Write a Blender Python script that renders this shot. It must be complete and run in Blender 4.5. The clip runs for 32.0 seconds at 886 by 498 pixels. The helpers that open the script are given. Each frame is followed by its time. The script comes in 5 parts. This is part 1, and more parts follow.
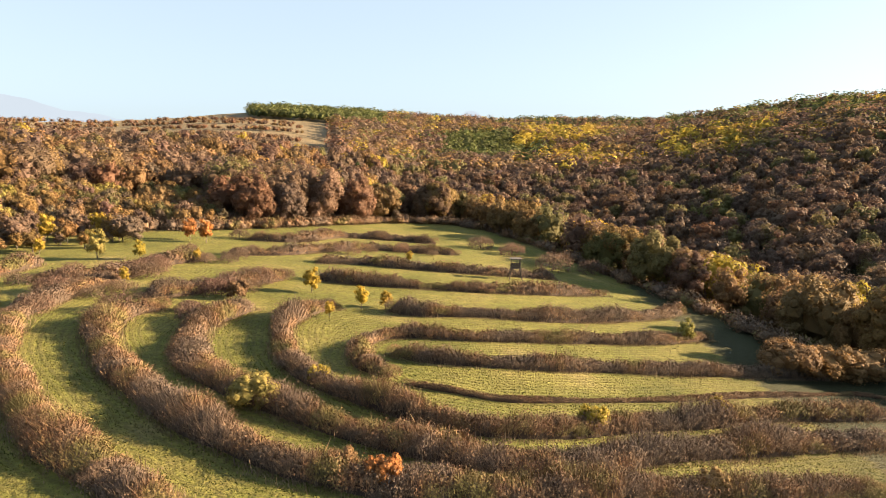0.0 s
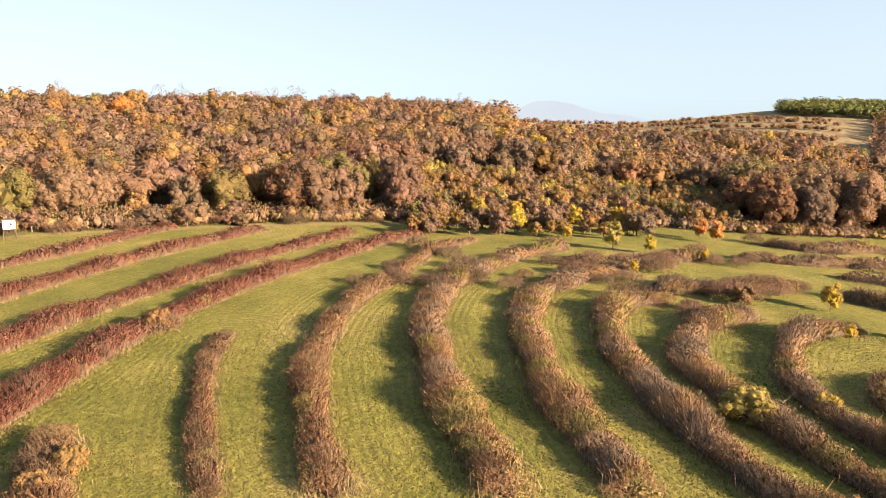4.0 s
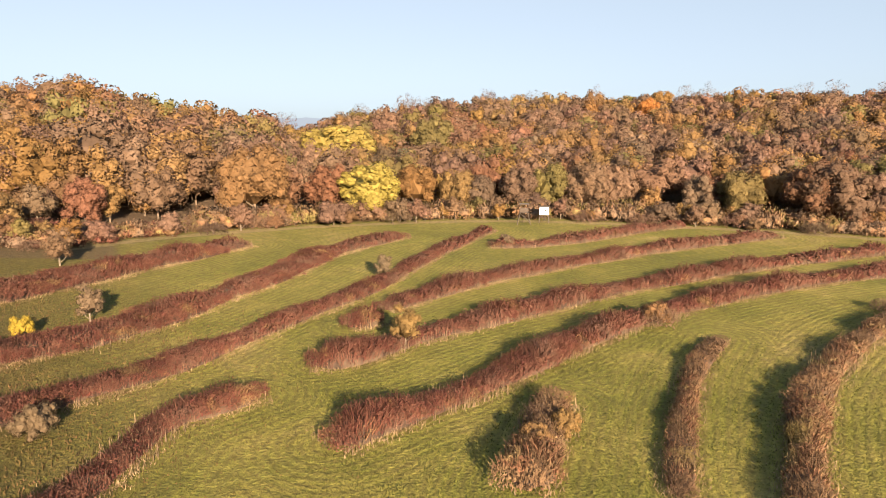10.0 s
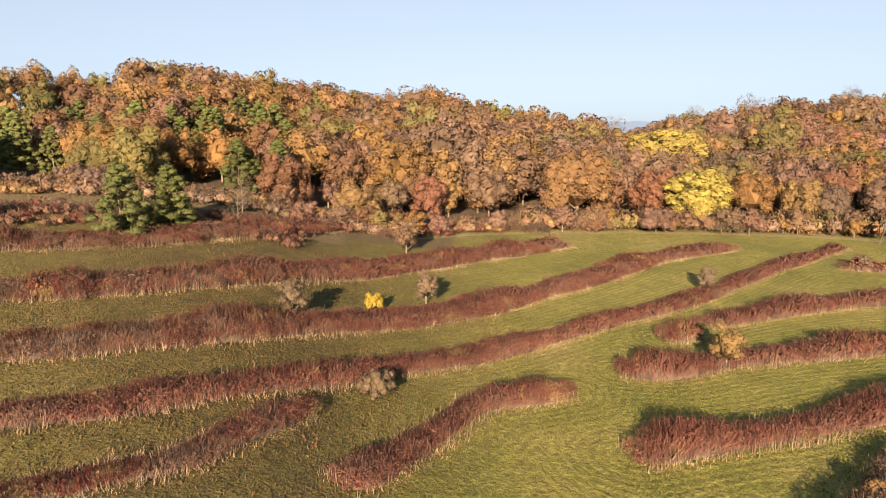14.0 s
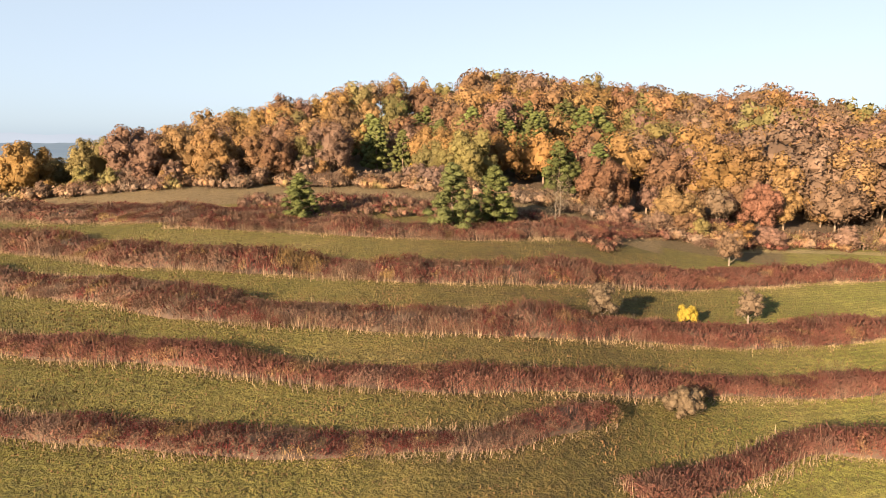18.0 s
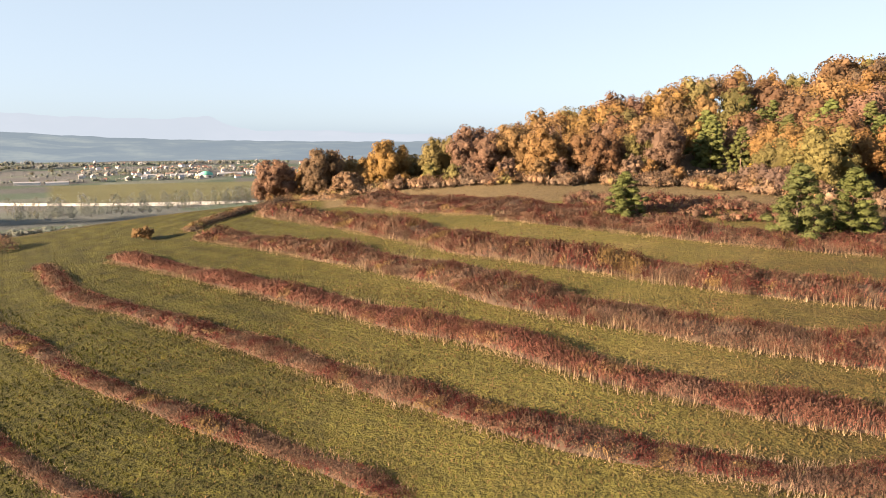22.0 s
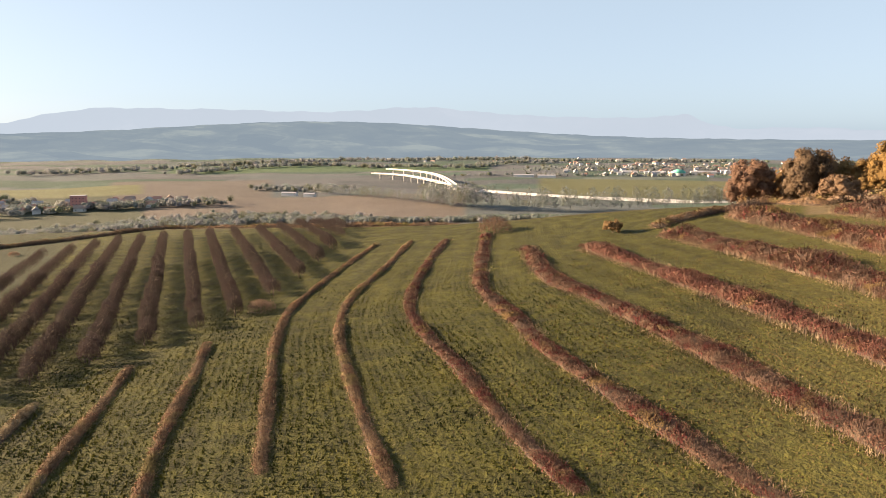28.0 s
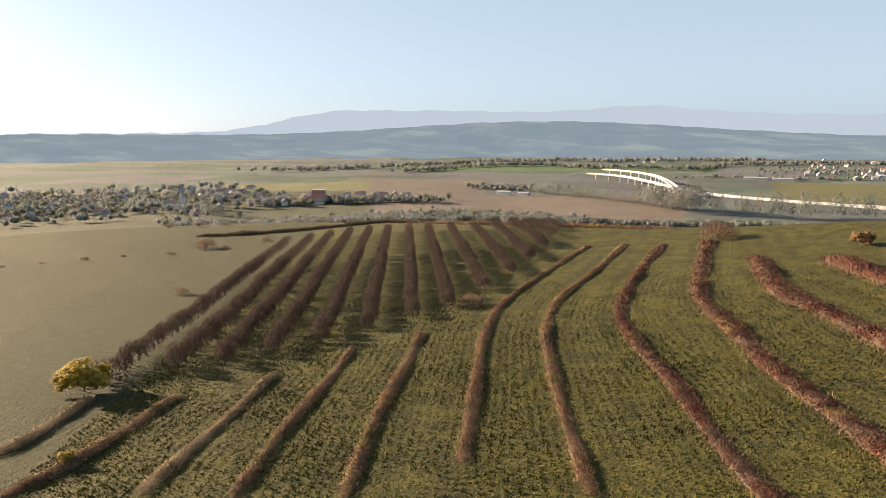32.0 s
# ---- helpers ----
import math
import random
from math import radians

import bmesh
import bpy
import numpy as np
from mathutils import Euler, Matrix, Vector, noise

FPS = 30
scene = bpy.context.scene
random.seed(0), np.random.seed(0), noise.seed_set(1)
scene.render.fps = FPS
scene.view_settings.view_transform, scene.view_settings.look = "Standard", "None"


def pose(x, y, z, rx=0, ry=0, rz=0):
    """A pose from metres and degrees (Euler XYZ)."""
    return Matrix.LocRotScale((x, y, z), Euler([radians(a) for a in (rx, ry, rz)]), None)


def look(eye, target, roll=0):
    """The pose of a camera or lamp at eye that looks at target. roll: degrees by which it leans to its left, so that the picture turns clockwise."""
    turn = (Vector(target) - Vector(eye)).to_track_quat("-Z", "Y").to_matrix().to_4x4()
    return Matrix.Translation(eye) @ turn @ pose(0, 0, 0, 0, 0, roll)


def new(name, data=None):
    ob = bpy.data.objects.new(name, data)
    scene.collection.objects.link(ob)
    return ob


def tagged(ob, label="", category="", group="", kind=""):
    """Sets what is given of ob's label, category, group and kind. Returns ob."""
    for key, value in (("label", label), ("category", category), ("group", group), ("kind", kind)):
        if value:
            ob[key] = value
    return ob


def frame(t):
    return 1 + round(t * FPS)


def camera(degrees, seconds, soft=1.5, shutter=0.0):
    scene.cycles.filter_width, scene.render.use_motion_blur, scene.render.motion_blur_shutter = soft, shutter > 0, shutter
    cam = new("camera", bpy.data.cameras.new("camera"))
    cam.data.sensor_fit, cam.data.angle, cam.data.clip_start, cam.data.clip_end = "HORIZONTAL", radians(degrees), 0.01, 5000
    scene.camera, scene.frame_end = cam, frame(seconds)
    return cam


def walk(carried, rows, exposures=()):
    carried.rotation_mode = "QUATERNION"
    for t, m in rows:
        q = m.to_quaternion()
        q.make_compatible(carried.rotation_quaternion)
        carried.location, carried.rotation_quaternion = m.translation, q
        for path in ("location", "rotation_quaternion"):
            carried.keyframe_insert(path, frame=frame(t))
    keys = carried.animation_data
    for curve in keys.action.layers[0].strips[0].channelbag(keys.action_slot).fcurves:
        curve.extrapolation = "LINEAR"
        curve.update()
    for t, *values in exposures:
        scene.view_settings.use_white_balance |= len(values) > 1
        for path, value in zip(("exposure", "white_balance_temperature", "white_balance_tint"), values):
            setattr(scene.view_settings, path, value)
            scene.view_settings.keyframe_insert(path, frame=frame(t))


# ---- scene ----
SEC = 32.0
cam = camera(66.0, SEC, soft=0.6)
# seconds, yaw, pitch, roll of a drone that hovers and turns
TURN = [
    (0, 0.00, -9.30, -0.40),
    (0.5, 6.17, -9.29, -0.30),
    (1, 12.13, -9.38, -0.24),
    (1.5, 17.78, -9.38, -0.15),
    (2, 23.53, -9.50, -0.06),
    (2.5, 28.67, -9.46, -0.00),
    (3, 33.39, -9.50, 0.07),
    (3.5, 37.52, -9.54, 0.03),
    (4, 41.33, -9.47, 0.03),
    (4.5, 44.74, -9.51, 0.05),
    (6.5, 58.42, -9.44, 0.00),
    (7, 61.81, -9.48, -0.10),
    (7.5, 65.28, -9.48, -0.03),
    (8, 68.85, -9.55, -0.08),
    (8.5, 72.32, -9.53, -0.06),
    (9, 75.78, -9.59, -0.09),
    (9.5, 79.14, -9.56, -0.14),
    (10, 82.50, -9.52, -0.13),
    (10.5, 85.76, -9.59, -0.16),
    (11, 89.11, -9.55, -0.11),
    (11.5, 92.47, -9.50, -0.19),
    (12, 95.82, -9.45, -0.11),
    (12.5, 99.18, -9.40, -0.16),
    (13, 102.43, -9.37, -0.23),
    (13.5, 105.79, -9.33, -0.15),
    (14, 109.15, -9.30, -0.19),
    (14.5, 112.51, -9.28, -0.26),
    (16.5, 125.79, -9.15, -0.34),
    (17, 128.97, -9.12, -0.33),
    (17.5, 132.35, -9.09, -0.38),
    (18, 135.36, -9.13, -0.30),
    (18.5, 138.66, -9.15, -0.28),
    (19, 142.06, -9.18, -0.29),
    (19.5, 145.36, -9.25, -0.31),
    (20, 148.68, -9.24, -0.25),
    (20.5, 152.01, -9.25, -0.20),
    (21, 155.34, -9.30, -0.18),
    (21.5, 158.76, -9.36, -0.18),
    (22, 162.11, -9.36, -0.08),
    (22.5, 165.44, -9.39, -0.09),
    (23, 168.79, -9.45, -0.01),
    (23.5, 172.13, -9.44, -0.04),
    (24, 175.48, -9.46, 0.02),
    (24.5, 178.92, -9.51, -0.03),
    (25, 182.37, -9.49, 0.01),
    (25.5, 185.71, -9.51, -0.03),
    (26, 188.96, -9.55, 0.05),
    (26.5, 192.30, -9.53, 0.01),
    (28.5, 202.22, -9.53, 0.06),
    (29, 204.24, -9.55, 0.06),
    (29.5, 206.37, -9.58, 0.14),
    (30, 208.58, -9.53, 0.11),
    (30.5, 210.91, -9.50, 0.18),
    (31, 213.32, -9.49, 0.14),
    (31.5, 215.64, -9.49, 0.22),
    (32, 217.95, -9.50, 0.21),
]
walk(cam, [(t, pose(0, 0, 24.0, 90 + p, r, y)) for t, y, p, r in TURN],
     [(0.0, 2.73, 7000, 12), (4.0, 2.73, 7150, 14), (9.0, 2.46, 7050, 15), (14.0, 2.36, 6850, 16), (20.0, 2.66, 7100, 16), (26.0, 2.57, 7000, 15), (32.0, 2.36, 6850, 13)])


# ---- daylight ----
SUN_BEARING, SUN_HEIGHT = -80.0, 15.5
world = bpy.data.worlds.new("sky")
scene.world = world
world.use_nodes = True
wn = world.node_tree.nodes
sky = wn.new("ShaderNodeTexSky")
sky.sky_type, sky.sun_disc = "NISHITA", False
sky.sun_elevation, sky.sun_rotation = radians(SUN_HEIGHT), radians(-SUN_BEARING)
sky.air_density, sky.dust_density, sky.ozone_density = 0.65, 1.0, 1.7
pale = wn.new("ShaderNodeHueSaturation")
pale.inputs["Saturation"].default_value, pale.inputs["Value"].default_value = 0.65, 0.7
world.node_tree.links.new(sky.outputs[0], pale.inputs["Color"])
haze = wn.new("ShaderNodeMix")
haze.data_type = "RGBA"
haze.inputs[0].default_value, haze.inputs[7].default_value = 0.6, (2.2, 3.0, 3.7, 1)
world.node_tree.links.new(pale.outputs[0], haze.inputs[6])
world.node_tree.links.new(haze.outputs[2], wn["Background"].inputs[0])
wn["Background"].inputs[1].default_value = 0.05
sun = new("sun", bpy.data.lights.new("sun", "SUN"))
sun.data.energy, sun.data.angle, sun.data.color = 5.0, radians(0.6), (1.0, 0.77, 0.51)
to_sun = Vector((-math.sin(radians(SUN_BEARING)) * math.cos(radians(SUN_HEIGHT)), math.cos(radians(SUN_BEARING)) * math.cos(radians(SUN_HEIGHT)), math.sin(radians(SUN_HEIGHT))))
sun.matrix_world = look(to_sun * 100, (0, 0, 0))



# ---- materials ----
def material(name, rough=0.9):
    m = bpy.data.materials.new(name)
    m.use_nodes = True
    n, l = m.node_tree.nodes, m.node_tree.links
    b = n["Principled BSDF"]
    b.inputs["Roughness"].default_value = rough
    b.inputs["Specular IOR Level"].default_value = 0.2
    return m, n, l, b


def noise_node(n, l, scale, detail=4.0, vector=None, rough=0.6):
    t = n.new("ShaderNodeTexNoise")
    t.inputs["Scale"].default_value, t.inputs["Detail"].default_value, t.inputs["Roughness"].default_value = scale, detail, rough
    if vector:
        l.new(vector, t.inputs["Vector"])
    return t.outputs["Fac"]


def ramp_node(n, l, fac, stops):
    r = n.new("ShaderNodeValToRGB")
    e = r.color_ramp.elements
    while len(e) < len(stops):
        e.new(0.5)
    for k, (p, c) in zip(e, stops):
        k.position, k.color = p, (*c, 1)
    l.new(fac, r.inputs[0])
    return r.outputs[0]


def math_node(n, l, op, a, b=0.0, c=0.0):
    m = n.new("ShaderNodeMath")
    m.operation = op
    for i, v in enumerate((a, b, c)):
        if isinstance(v, (int, float)):
            m.inputs[i].default_value = v
        else:
            l.new(v, m.inputs[i])
    return m.outputs[0]


def mix_node(n, l, kind, fac, a, b):
    m = n.new("ShaderNodeMix")
    m.data_type, m.blend_type = "RGBA", kind
    for i, v in ((0, fac), (6, a), (7, b)):
        if isinstance(v, (int, float)):
            m.inputs[i].default_value = v
        elif isinstance(v, tuple):
            m.inputs[i].default_value = (*v, 1)
        else:
            l.new(v, m.inputs[i])
    return m.outputs[2]


def position(n):
    return n.new("ShaderNodeNewGeometry").outputs["Position"]


def value_tone(n, l, colour, fac, low, high):
    """colour times a value between low and high."""
    v = n.new("ShaderNodeMapRange")
    l.new(fac, v.inputs[0])
    v.inputs[1].default_value, v.inputs[2].default_value = 0.25, 0.75
    v.inputs[3].default_value, v.inputs[4].default_value = low, high
    m = n.new("ShaderNodeVectorMath")
    m.operation = "SCALE"
    l.new(colour, m.inputs[0]), l.new(v.outputs[0], m.inputs[3])
    return m.outputs[0]


def leaf_material(name, joined):
    """Foliage: the tint of its tree (its own colour, or that stored in a joined wood), uneven leaf by leaf."""
    m, n, l, b = material(name, 0.75)
    if joined:
        a = n.new("ShaderNodeAttribute")
        a.attribute_name = "tint"
        base = a.outputs["Color"]
    else:
        base = n.new("ShaderNodeObjectInfo").outputs["Color"]
    geo = n.new("ShaderNodeNewGeometry")
    c = value_tone(n, l, base, geo.outputs["Random Per Island"], 0.84, 1.16)
    c = value_tone(n, l, c, noise_node(n, l, 0.45, 3.0, geo.outputs["Position"]), 0.42, 0.70)
    l.new(c, b.inputs["Base Color"])
    t = n.new("ShaderNodeBsdfTranslucent")
    l.new(c, t.inputs[0])
    x = n.new("ShaderNodeMixShader")
    x.inputs[0].default_value = 0.4
    l.new(b.outputs[0], x.inputs[1]), l.new(t.outputs[0], x.inputs[2])
    l.new(x.outputs[0], n["Material Output"].inputs[0])
    return m


def brush_material(name, stops, scale=0.09):
    """Scrub, dry weeds and twigs: drifts of several colours along a hedge."""
    m, n, l, b = material(name, 0.9)
    geo = n.new("ShaderNodeNewGeometry")
    big = noise_node(n, l, scale, 2.5, geo.outputs["Position"], 0.5)
    k = math_node(n, l, "ADD", big, math_node(n, l, "MULTIPLY", math_node(n, l, "SUBTRACT", geo.outputs["Random Per Island"], 0.5), 0.07))
    clump = math_node(n, l, "SUBTRACT", n.new("ShaderNodeObjectInfo").outputs["Random"], 0.5)
    k = math_node(n, l, "ADD", k, math_node(n, l, "MULTIPLY", clump, 0.09))
    c = ramp_node(n, l, k, stops)
    c = value_tone(n, l, c, geo.outputs["Random Per Island"], 0.76, 1.12)
    c = value_tone(n, l, c, noise_node(n, l, 0.8, 4.0, geo.outputs["Position"]), 0.33, 0.61)
    l.new(c, b.inputs["Base Color"])
    t = n.new("ShaderNodeBsdfTranslucent")
    l.new(c, t.inputs[0])
    x = n.new("ShaderNodeMixShader")
    x.inputs[0].default_value = 0.1
    l.new(b.outputs[0], x.inputs[1]), l.new(t.outputs[0], x.inputs[2])
    l.new(x.outputs[0], n["Material Output"].inputs[0])
    return m


def plain_material(name, colour, rough=0.85, spread=0.25, scale=3.0, metal=0.0):
    m, n, l, b = material(name, rough)
    p = n.new("ShaderNodeTexCoord").outputs["Object"]
    c = mix_node(n, l, "MIX", 0.0, colour, colour)
    c = value_tone(n, l, c, noise_node(n, l, scale, 6.0, p), 1 - spread, 1 + spread)
    l.new(c, b.inputs["Base Color"])
    b.inputs["Metallic"].default_value = metal
    u = n.new("ShaderNodeBump")
    u.inputs["Strength"].default_value, u.inputs["Distance"].default_value = 0.3, 0.02
    l.new(noise_node(n, l, scale * 6, 4.0, p), u.inputs["Height"])
    l.new(u.outputs[0], b.inputs["Normal"])
    return m


def ground_material():
    """Soil and grass: the land's colour, with the valley's haze painted in, tufts, and mown swaths that run along the
    hedges.
    """
    m, n, l, b = material("ground", 0.95)
    col = n.new("ShaderNodeAttribute")
    col.attribute_name = "land_colour"
    row = n.new("ShaderNodeAttribute")
    row.attribute_name = "row"
    lawn = n.new("ShaderNodeAttribute")
    lawn.attribute_name = "lawn"
    p = position(n)
    patch = noise_node(n, l, 0.07, 5.0, p, 0.7)
    fine = noise_node(n, l, 1.6, 6.0, p, 0.75)
    grass = ramp_node(n, l, patch, [(0.3, (0.175, 0.2, 0.038)), (0.45, (0.275, 0.28, 0.056)), (0.58, (0.38, 0.345, 0.09)), (0.72, (0.5, 0.40, 0.17))])
    wob = math_node(n, l, "MULTIPLY", noise_node(n, l, 0.5, 3.0, p), 0.35)
    swath = math_node(n, l, "SINE", math_node(n, l, "MULTIPLY", math_node(n, l, "ADD", row.outputs["Fac"], wob), 7.6))
    wide = math_node(n, l, "SINE", math_node(n, l, "MULTIPLY", math_node(n, l, "ADD", row.outputs["Fac"], wob), 1.9))
    s = math_node(n, l, "MULTIPLY_ADD", swath, 0.5, 0.5)
    s = math_node(n, l, "MULTIPLY", s, noise_node(n, l, 0.25, 4.0, p, 0.7))
    rough = n.new("ShaderNodeAttribute")
    rough.attribute_name = "rough"
    tussock = ramp_node(n, l, noise_node(n, l, 0.35, 6.0, p, 0.75), [(0.32, (0.075, 0.049, 0.028)), (0.46, (0.127, 0.093, 0.034)), (0.58, (0.191, 0.140, 0.046)), (0.7, (0.243, 0.162, 0.071))])
    grass = mix_node(n, l, "MIX", rough.outputs["Fac"], grass, tussock)
    green = n.new("ShaderNodeAttribute")
    green.attribute_name = "green"
    sward = ramp_node(n, l, noise_node(n, l, 0.3, 6.0, p, 0.75), [(0.32, (0.032, 0.033, 0.006)), (0.46, (0.068, 0.070, 0.008)), (0.58, (0.113, 0.110, 0.012)), (0.7, (0.167, 0.140, 0.025))])
    grass = mix_node(n, l, "MIX", green.outputs["Fac"], grass, sward)
    grass = mix_node(n, l, "MIX", math_node(n, l, "MULTIPLY", math_node(n, l, "MULTIPLY", s, 0.72), math_node(n, l, "MULTIPLY_ADD", rough.outputs["Fac"], -0.6, 1.0)), grass, (0.115, 0.085, 0.035))
    grass = mix_node(n, l, "MIX", math_node(n, l, "MULTIPLY_ADD", wide, 0.12, 0.12), grass, (0.19, 0.18, 0.05))
    c = mix_node(n, l, "MIX", lawn.outputs["Fac"], col.outputs["Color"], grass)
    c = value_tone(n, l, c, fine, 0.5, 1.5)
    c = value_tone(n, l, c, noise_node(n, l, 0.012, 5.0, p, 0.7), 0.36, 0.48)
    l.new(c, b.inputs["Base Color"])
    clod = noise_node(n, l, 3.2, 3.0, p, 0.6)
    h = math_node(n, l, "MULTIPLY", math_node(n, l, "ADD", fine, clod), math_node(n, l, "MULTIPLY_ADD", rough.outputs["Fac"], 0.5, 0.5))
    h = math_node(n, l, "ADD", h, math_node(n, l, "MULTIPLY", swath, 0.06))
    u = n.new("ShaderNodeBump")
    u.inputs["Strength"].default_value, u.inputs["Distance"].default_value = 1.0, 0.5
    l.new(h, u.inputs["Height"])
    l.new(u.outputs[0], b.inputs["Normal"])
    return m


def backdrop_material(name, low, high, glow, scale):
    """Far distance with its pale haze painted in as glowing colour."""
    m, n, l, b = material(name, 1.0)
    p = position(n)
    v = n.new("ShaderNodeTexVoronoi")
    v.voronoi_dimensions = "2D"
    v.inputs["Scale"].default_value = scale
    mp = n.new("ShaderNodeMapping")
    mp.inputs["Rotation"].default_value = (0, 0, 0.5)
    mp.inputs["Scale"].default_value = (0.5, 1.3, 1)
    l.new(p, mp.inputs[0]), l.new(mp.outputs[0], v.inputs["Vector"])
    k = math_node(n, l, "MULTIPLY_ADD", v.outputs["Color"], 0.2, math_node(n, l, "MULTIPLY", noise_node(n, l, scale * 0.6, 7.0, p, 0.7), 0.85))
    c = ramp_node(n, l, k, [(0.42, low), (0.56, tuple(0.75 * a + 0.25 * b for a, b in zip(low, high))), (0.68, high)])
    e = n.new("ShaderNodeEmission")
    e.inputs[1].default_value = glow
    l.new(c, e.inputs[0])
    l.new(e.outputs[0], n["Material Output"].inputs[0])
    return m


LEAF = leaf_material("leaves", False)
LEAF_FAR = leaf_material("wood_leaves", True)
BARK = plain_material("bark", (0.13, 0.10, 0.075), 0.95, 0.4, 2.0)
PALE_BARK = plain_material("pale_bark", (0.15, 0.125, 0.10), 0.95, 0.35, 2.0)
SCRUB = brush_material("scrub", [(0.34, (0.202, 0.132, 0.086)), (0.43, (0.264, 0.162, 0.098)), (0.50, (0.299, 0.200, 0.119)), (0.56, (0.246, 0.111, 0.070)), (0.62, (0.326, 0.230, 0.123)), (0.70, (0.229, 0.178, 0.070))], 0.2)
MAUVE = brush_material("bare_scrub", [(0.34, (0.235, 0.175, 0.135)), (0.44, (0.30, 0.205, 0.145)), (0.50, (0.34, 0.225, 0.14)), (0.55, (0.32, 0.17, 0.10)), (0.60, (0.355, 0.26, 0.12)), (0.68, (0.26, 0.225, 0.085))], 0.18)
DOGWOOD = brush_material("red_scrub", [(0.34, (0.178, 0.107, 0.083)), (0.41, (0.219, 0.140, 0.097)), (0.45, (0.182, 0.074, 0.050)), (0.48, (0.231, 0.148, 0.101)), (0.52, (0.190, 0.100, 0.068)), (0.535, (0.125, 0.023, 0.023)), (0.58, (0.150, 0.033, 0.027)), (0.60, (0.202, 0.125, 0.086)), (0.66, (0.243, 0.155, 0.061))], 0.24)
CRIMSON = brush_material("dark_red_scrub", [(0.34, (0.229, 0.125, 0.094)), (0.42, (0.189, 0.072, 0.055)), (0.47, (0.255, 0.133, 0.094)), (0.52, (0.141, 0.034, 0.031)), (0.56, (0.229, 0.110, 0.078)), (0.60, (0.176, 0.057, 0.045)), (0.66, (0.290, 0.179, 0.094))], 0.24)
STALK = brush_material("dead_stalks", [(0.33, (0.2, 0.14, 0.105)), (0.42, (0.28, 0.2, 0.145)), (0.50, (0.34, 0.255, 0.175)), (0.58, (0.26, 0.175, 0.125)), (0.66, (0.34, 0.27, 0.165))], 0.3)
STRAW = brush_material("straw", [(0.33, (0.28, 0.2, 0.12)), (0.50, (0.38, 0.28, 0.17)), (0.67, (0.45, 0.34, 0.21))], 0.3)
BANK = brush_material("bank_turf", [(0.3, (0.11, 0.085, 0.045)), (0.5, (0.16, 0.115, 0.065)), (0.7, (0.22, 0.165, 0.095))], 0.6)
# twig brown kept darker than the scrub for the shade inside a hedge
HEART_SHADE = brush_material("twig_heart_shade", [(0.3, (0.085, 0.06, 0.05)), (0.5, (0.13, 0.09, 0.07)), (0.7, (0.16, 0.12, 0.085))], 0.8)
TUFT = brush_material("grass_tufts", [(0.3, (0.086, 0.102, 0.019)), (0.5, (0.138, 0.144, 0.031)), (0.7, (0.202, 0.179, 0.061))], 0.12)
GREEN_TUFT = brush_material("green_tufts", [(0.32, (0.032, 0.038, 0.004)), (0.5, (0.074, 0.077, 0.007)), (0.68, (0.126, 0.113, 0.015))], 0.15)
TUSSOCK = brush_material("tussocks", [(0.32, (0.074, 0.053, 0.022)), (0.5, (0.122, 0.090, 0.031)), (0.68, (0.176, 0.105, 0.051))], 0.3)
GROUND = ground_material()


# ---- mesh helpers ----
def mesh_of(name, verts, faces, mat, smooth=False):
    me = bpy.data.meshes.new(name)
    me.from_pydata([tuple(v) for v in verts], [], [tuple(f) for f in faces])
    me.materials.append(mat)
    if smooth:
        me.polygons.foreach_set("use_smooth", [True] * len(me.polygons))
    me.update()
    return me


def quad_mesh(name, quads, mat, tint=None):
    """A mesh of loose three-cornered leaves, shape (n, 3, 3); a fourth row gives the way each leaf's clump faces. tint: a colour for each."""
    tris = np.asarray(quads[:, :3], np.float32)
    k = len(tris)
    me = bpy.data.meshes.new(name)
    me.vertices.add(3 * k)
    me.vertices.foreach_set("co", tris.ravel())
    me.loops.add(3 * k)
    me.loops.foreach_set("vertex_index", np.arange(3 * k, dtype=np.int32))
    me.polygons.add(k)
    me.polygons.foreach_set("loop_start", np.arange(0, 3 * k, 3, dtype=np.int32))
    if quads.shape[1] == 4:
        a = me.attributes.new("custom_normal", "FLOAT_VECTOR", "POINT")
        a.data.foreach_set("vector", np.repeat(unit(quads[:, 3] - tris.mean(1)), 3, 0).astype(np.float32).ravel())
    if tint is not None:
        a = me.attributes.new("tint", "FLOAT_COLOR", "POINT")
        a.data.foreach_set("color", np.repeat(np.hstack([tint, np.ones((k, 1))]), 3, 0).astype(np.float32).ravel())
    me.materials.append(mat)
    me.update()
    return me


def facing(tris, way, own=0.45):
    """Turns each leaf to the outside and adds the way its clump faces."""
    n = unit(np.cross(tris[:, 1] - tris[:, 0], tris[:, 2] - tris[:, 0]))
    back = (n * way).sum(1) < 0
    tris[back] = tris[back][:, ::-1]
    n[back] *= -1
    return np.concatenate([tris, (tris.mean(1) + unit(way + own * n))[:, None]], 1)


def part(name, data, parent, label=""):
    ob = new(name, data)
    ob.parent = parent
    return tagged(ob, label) if label else ob


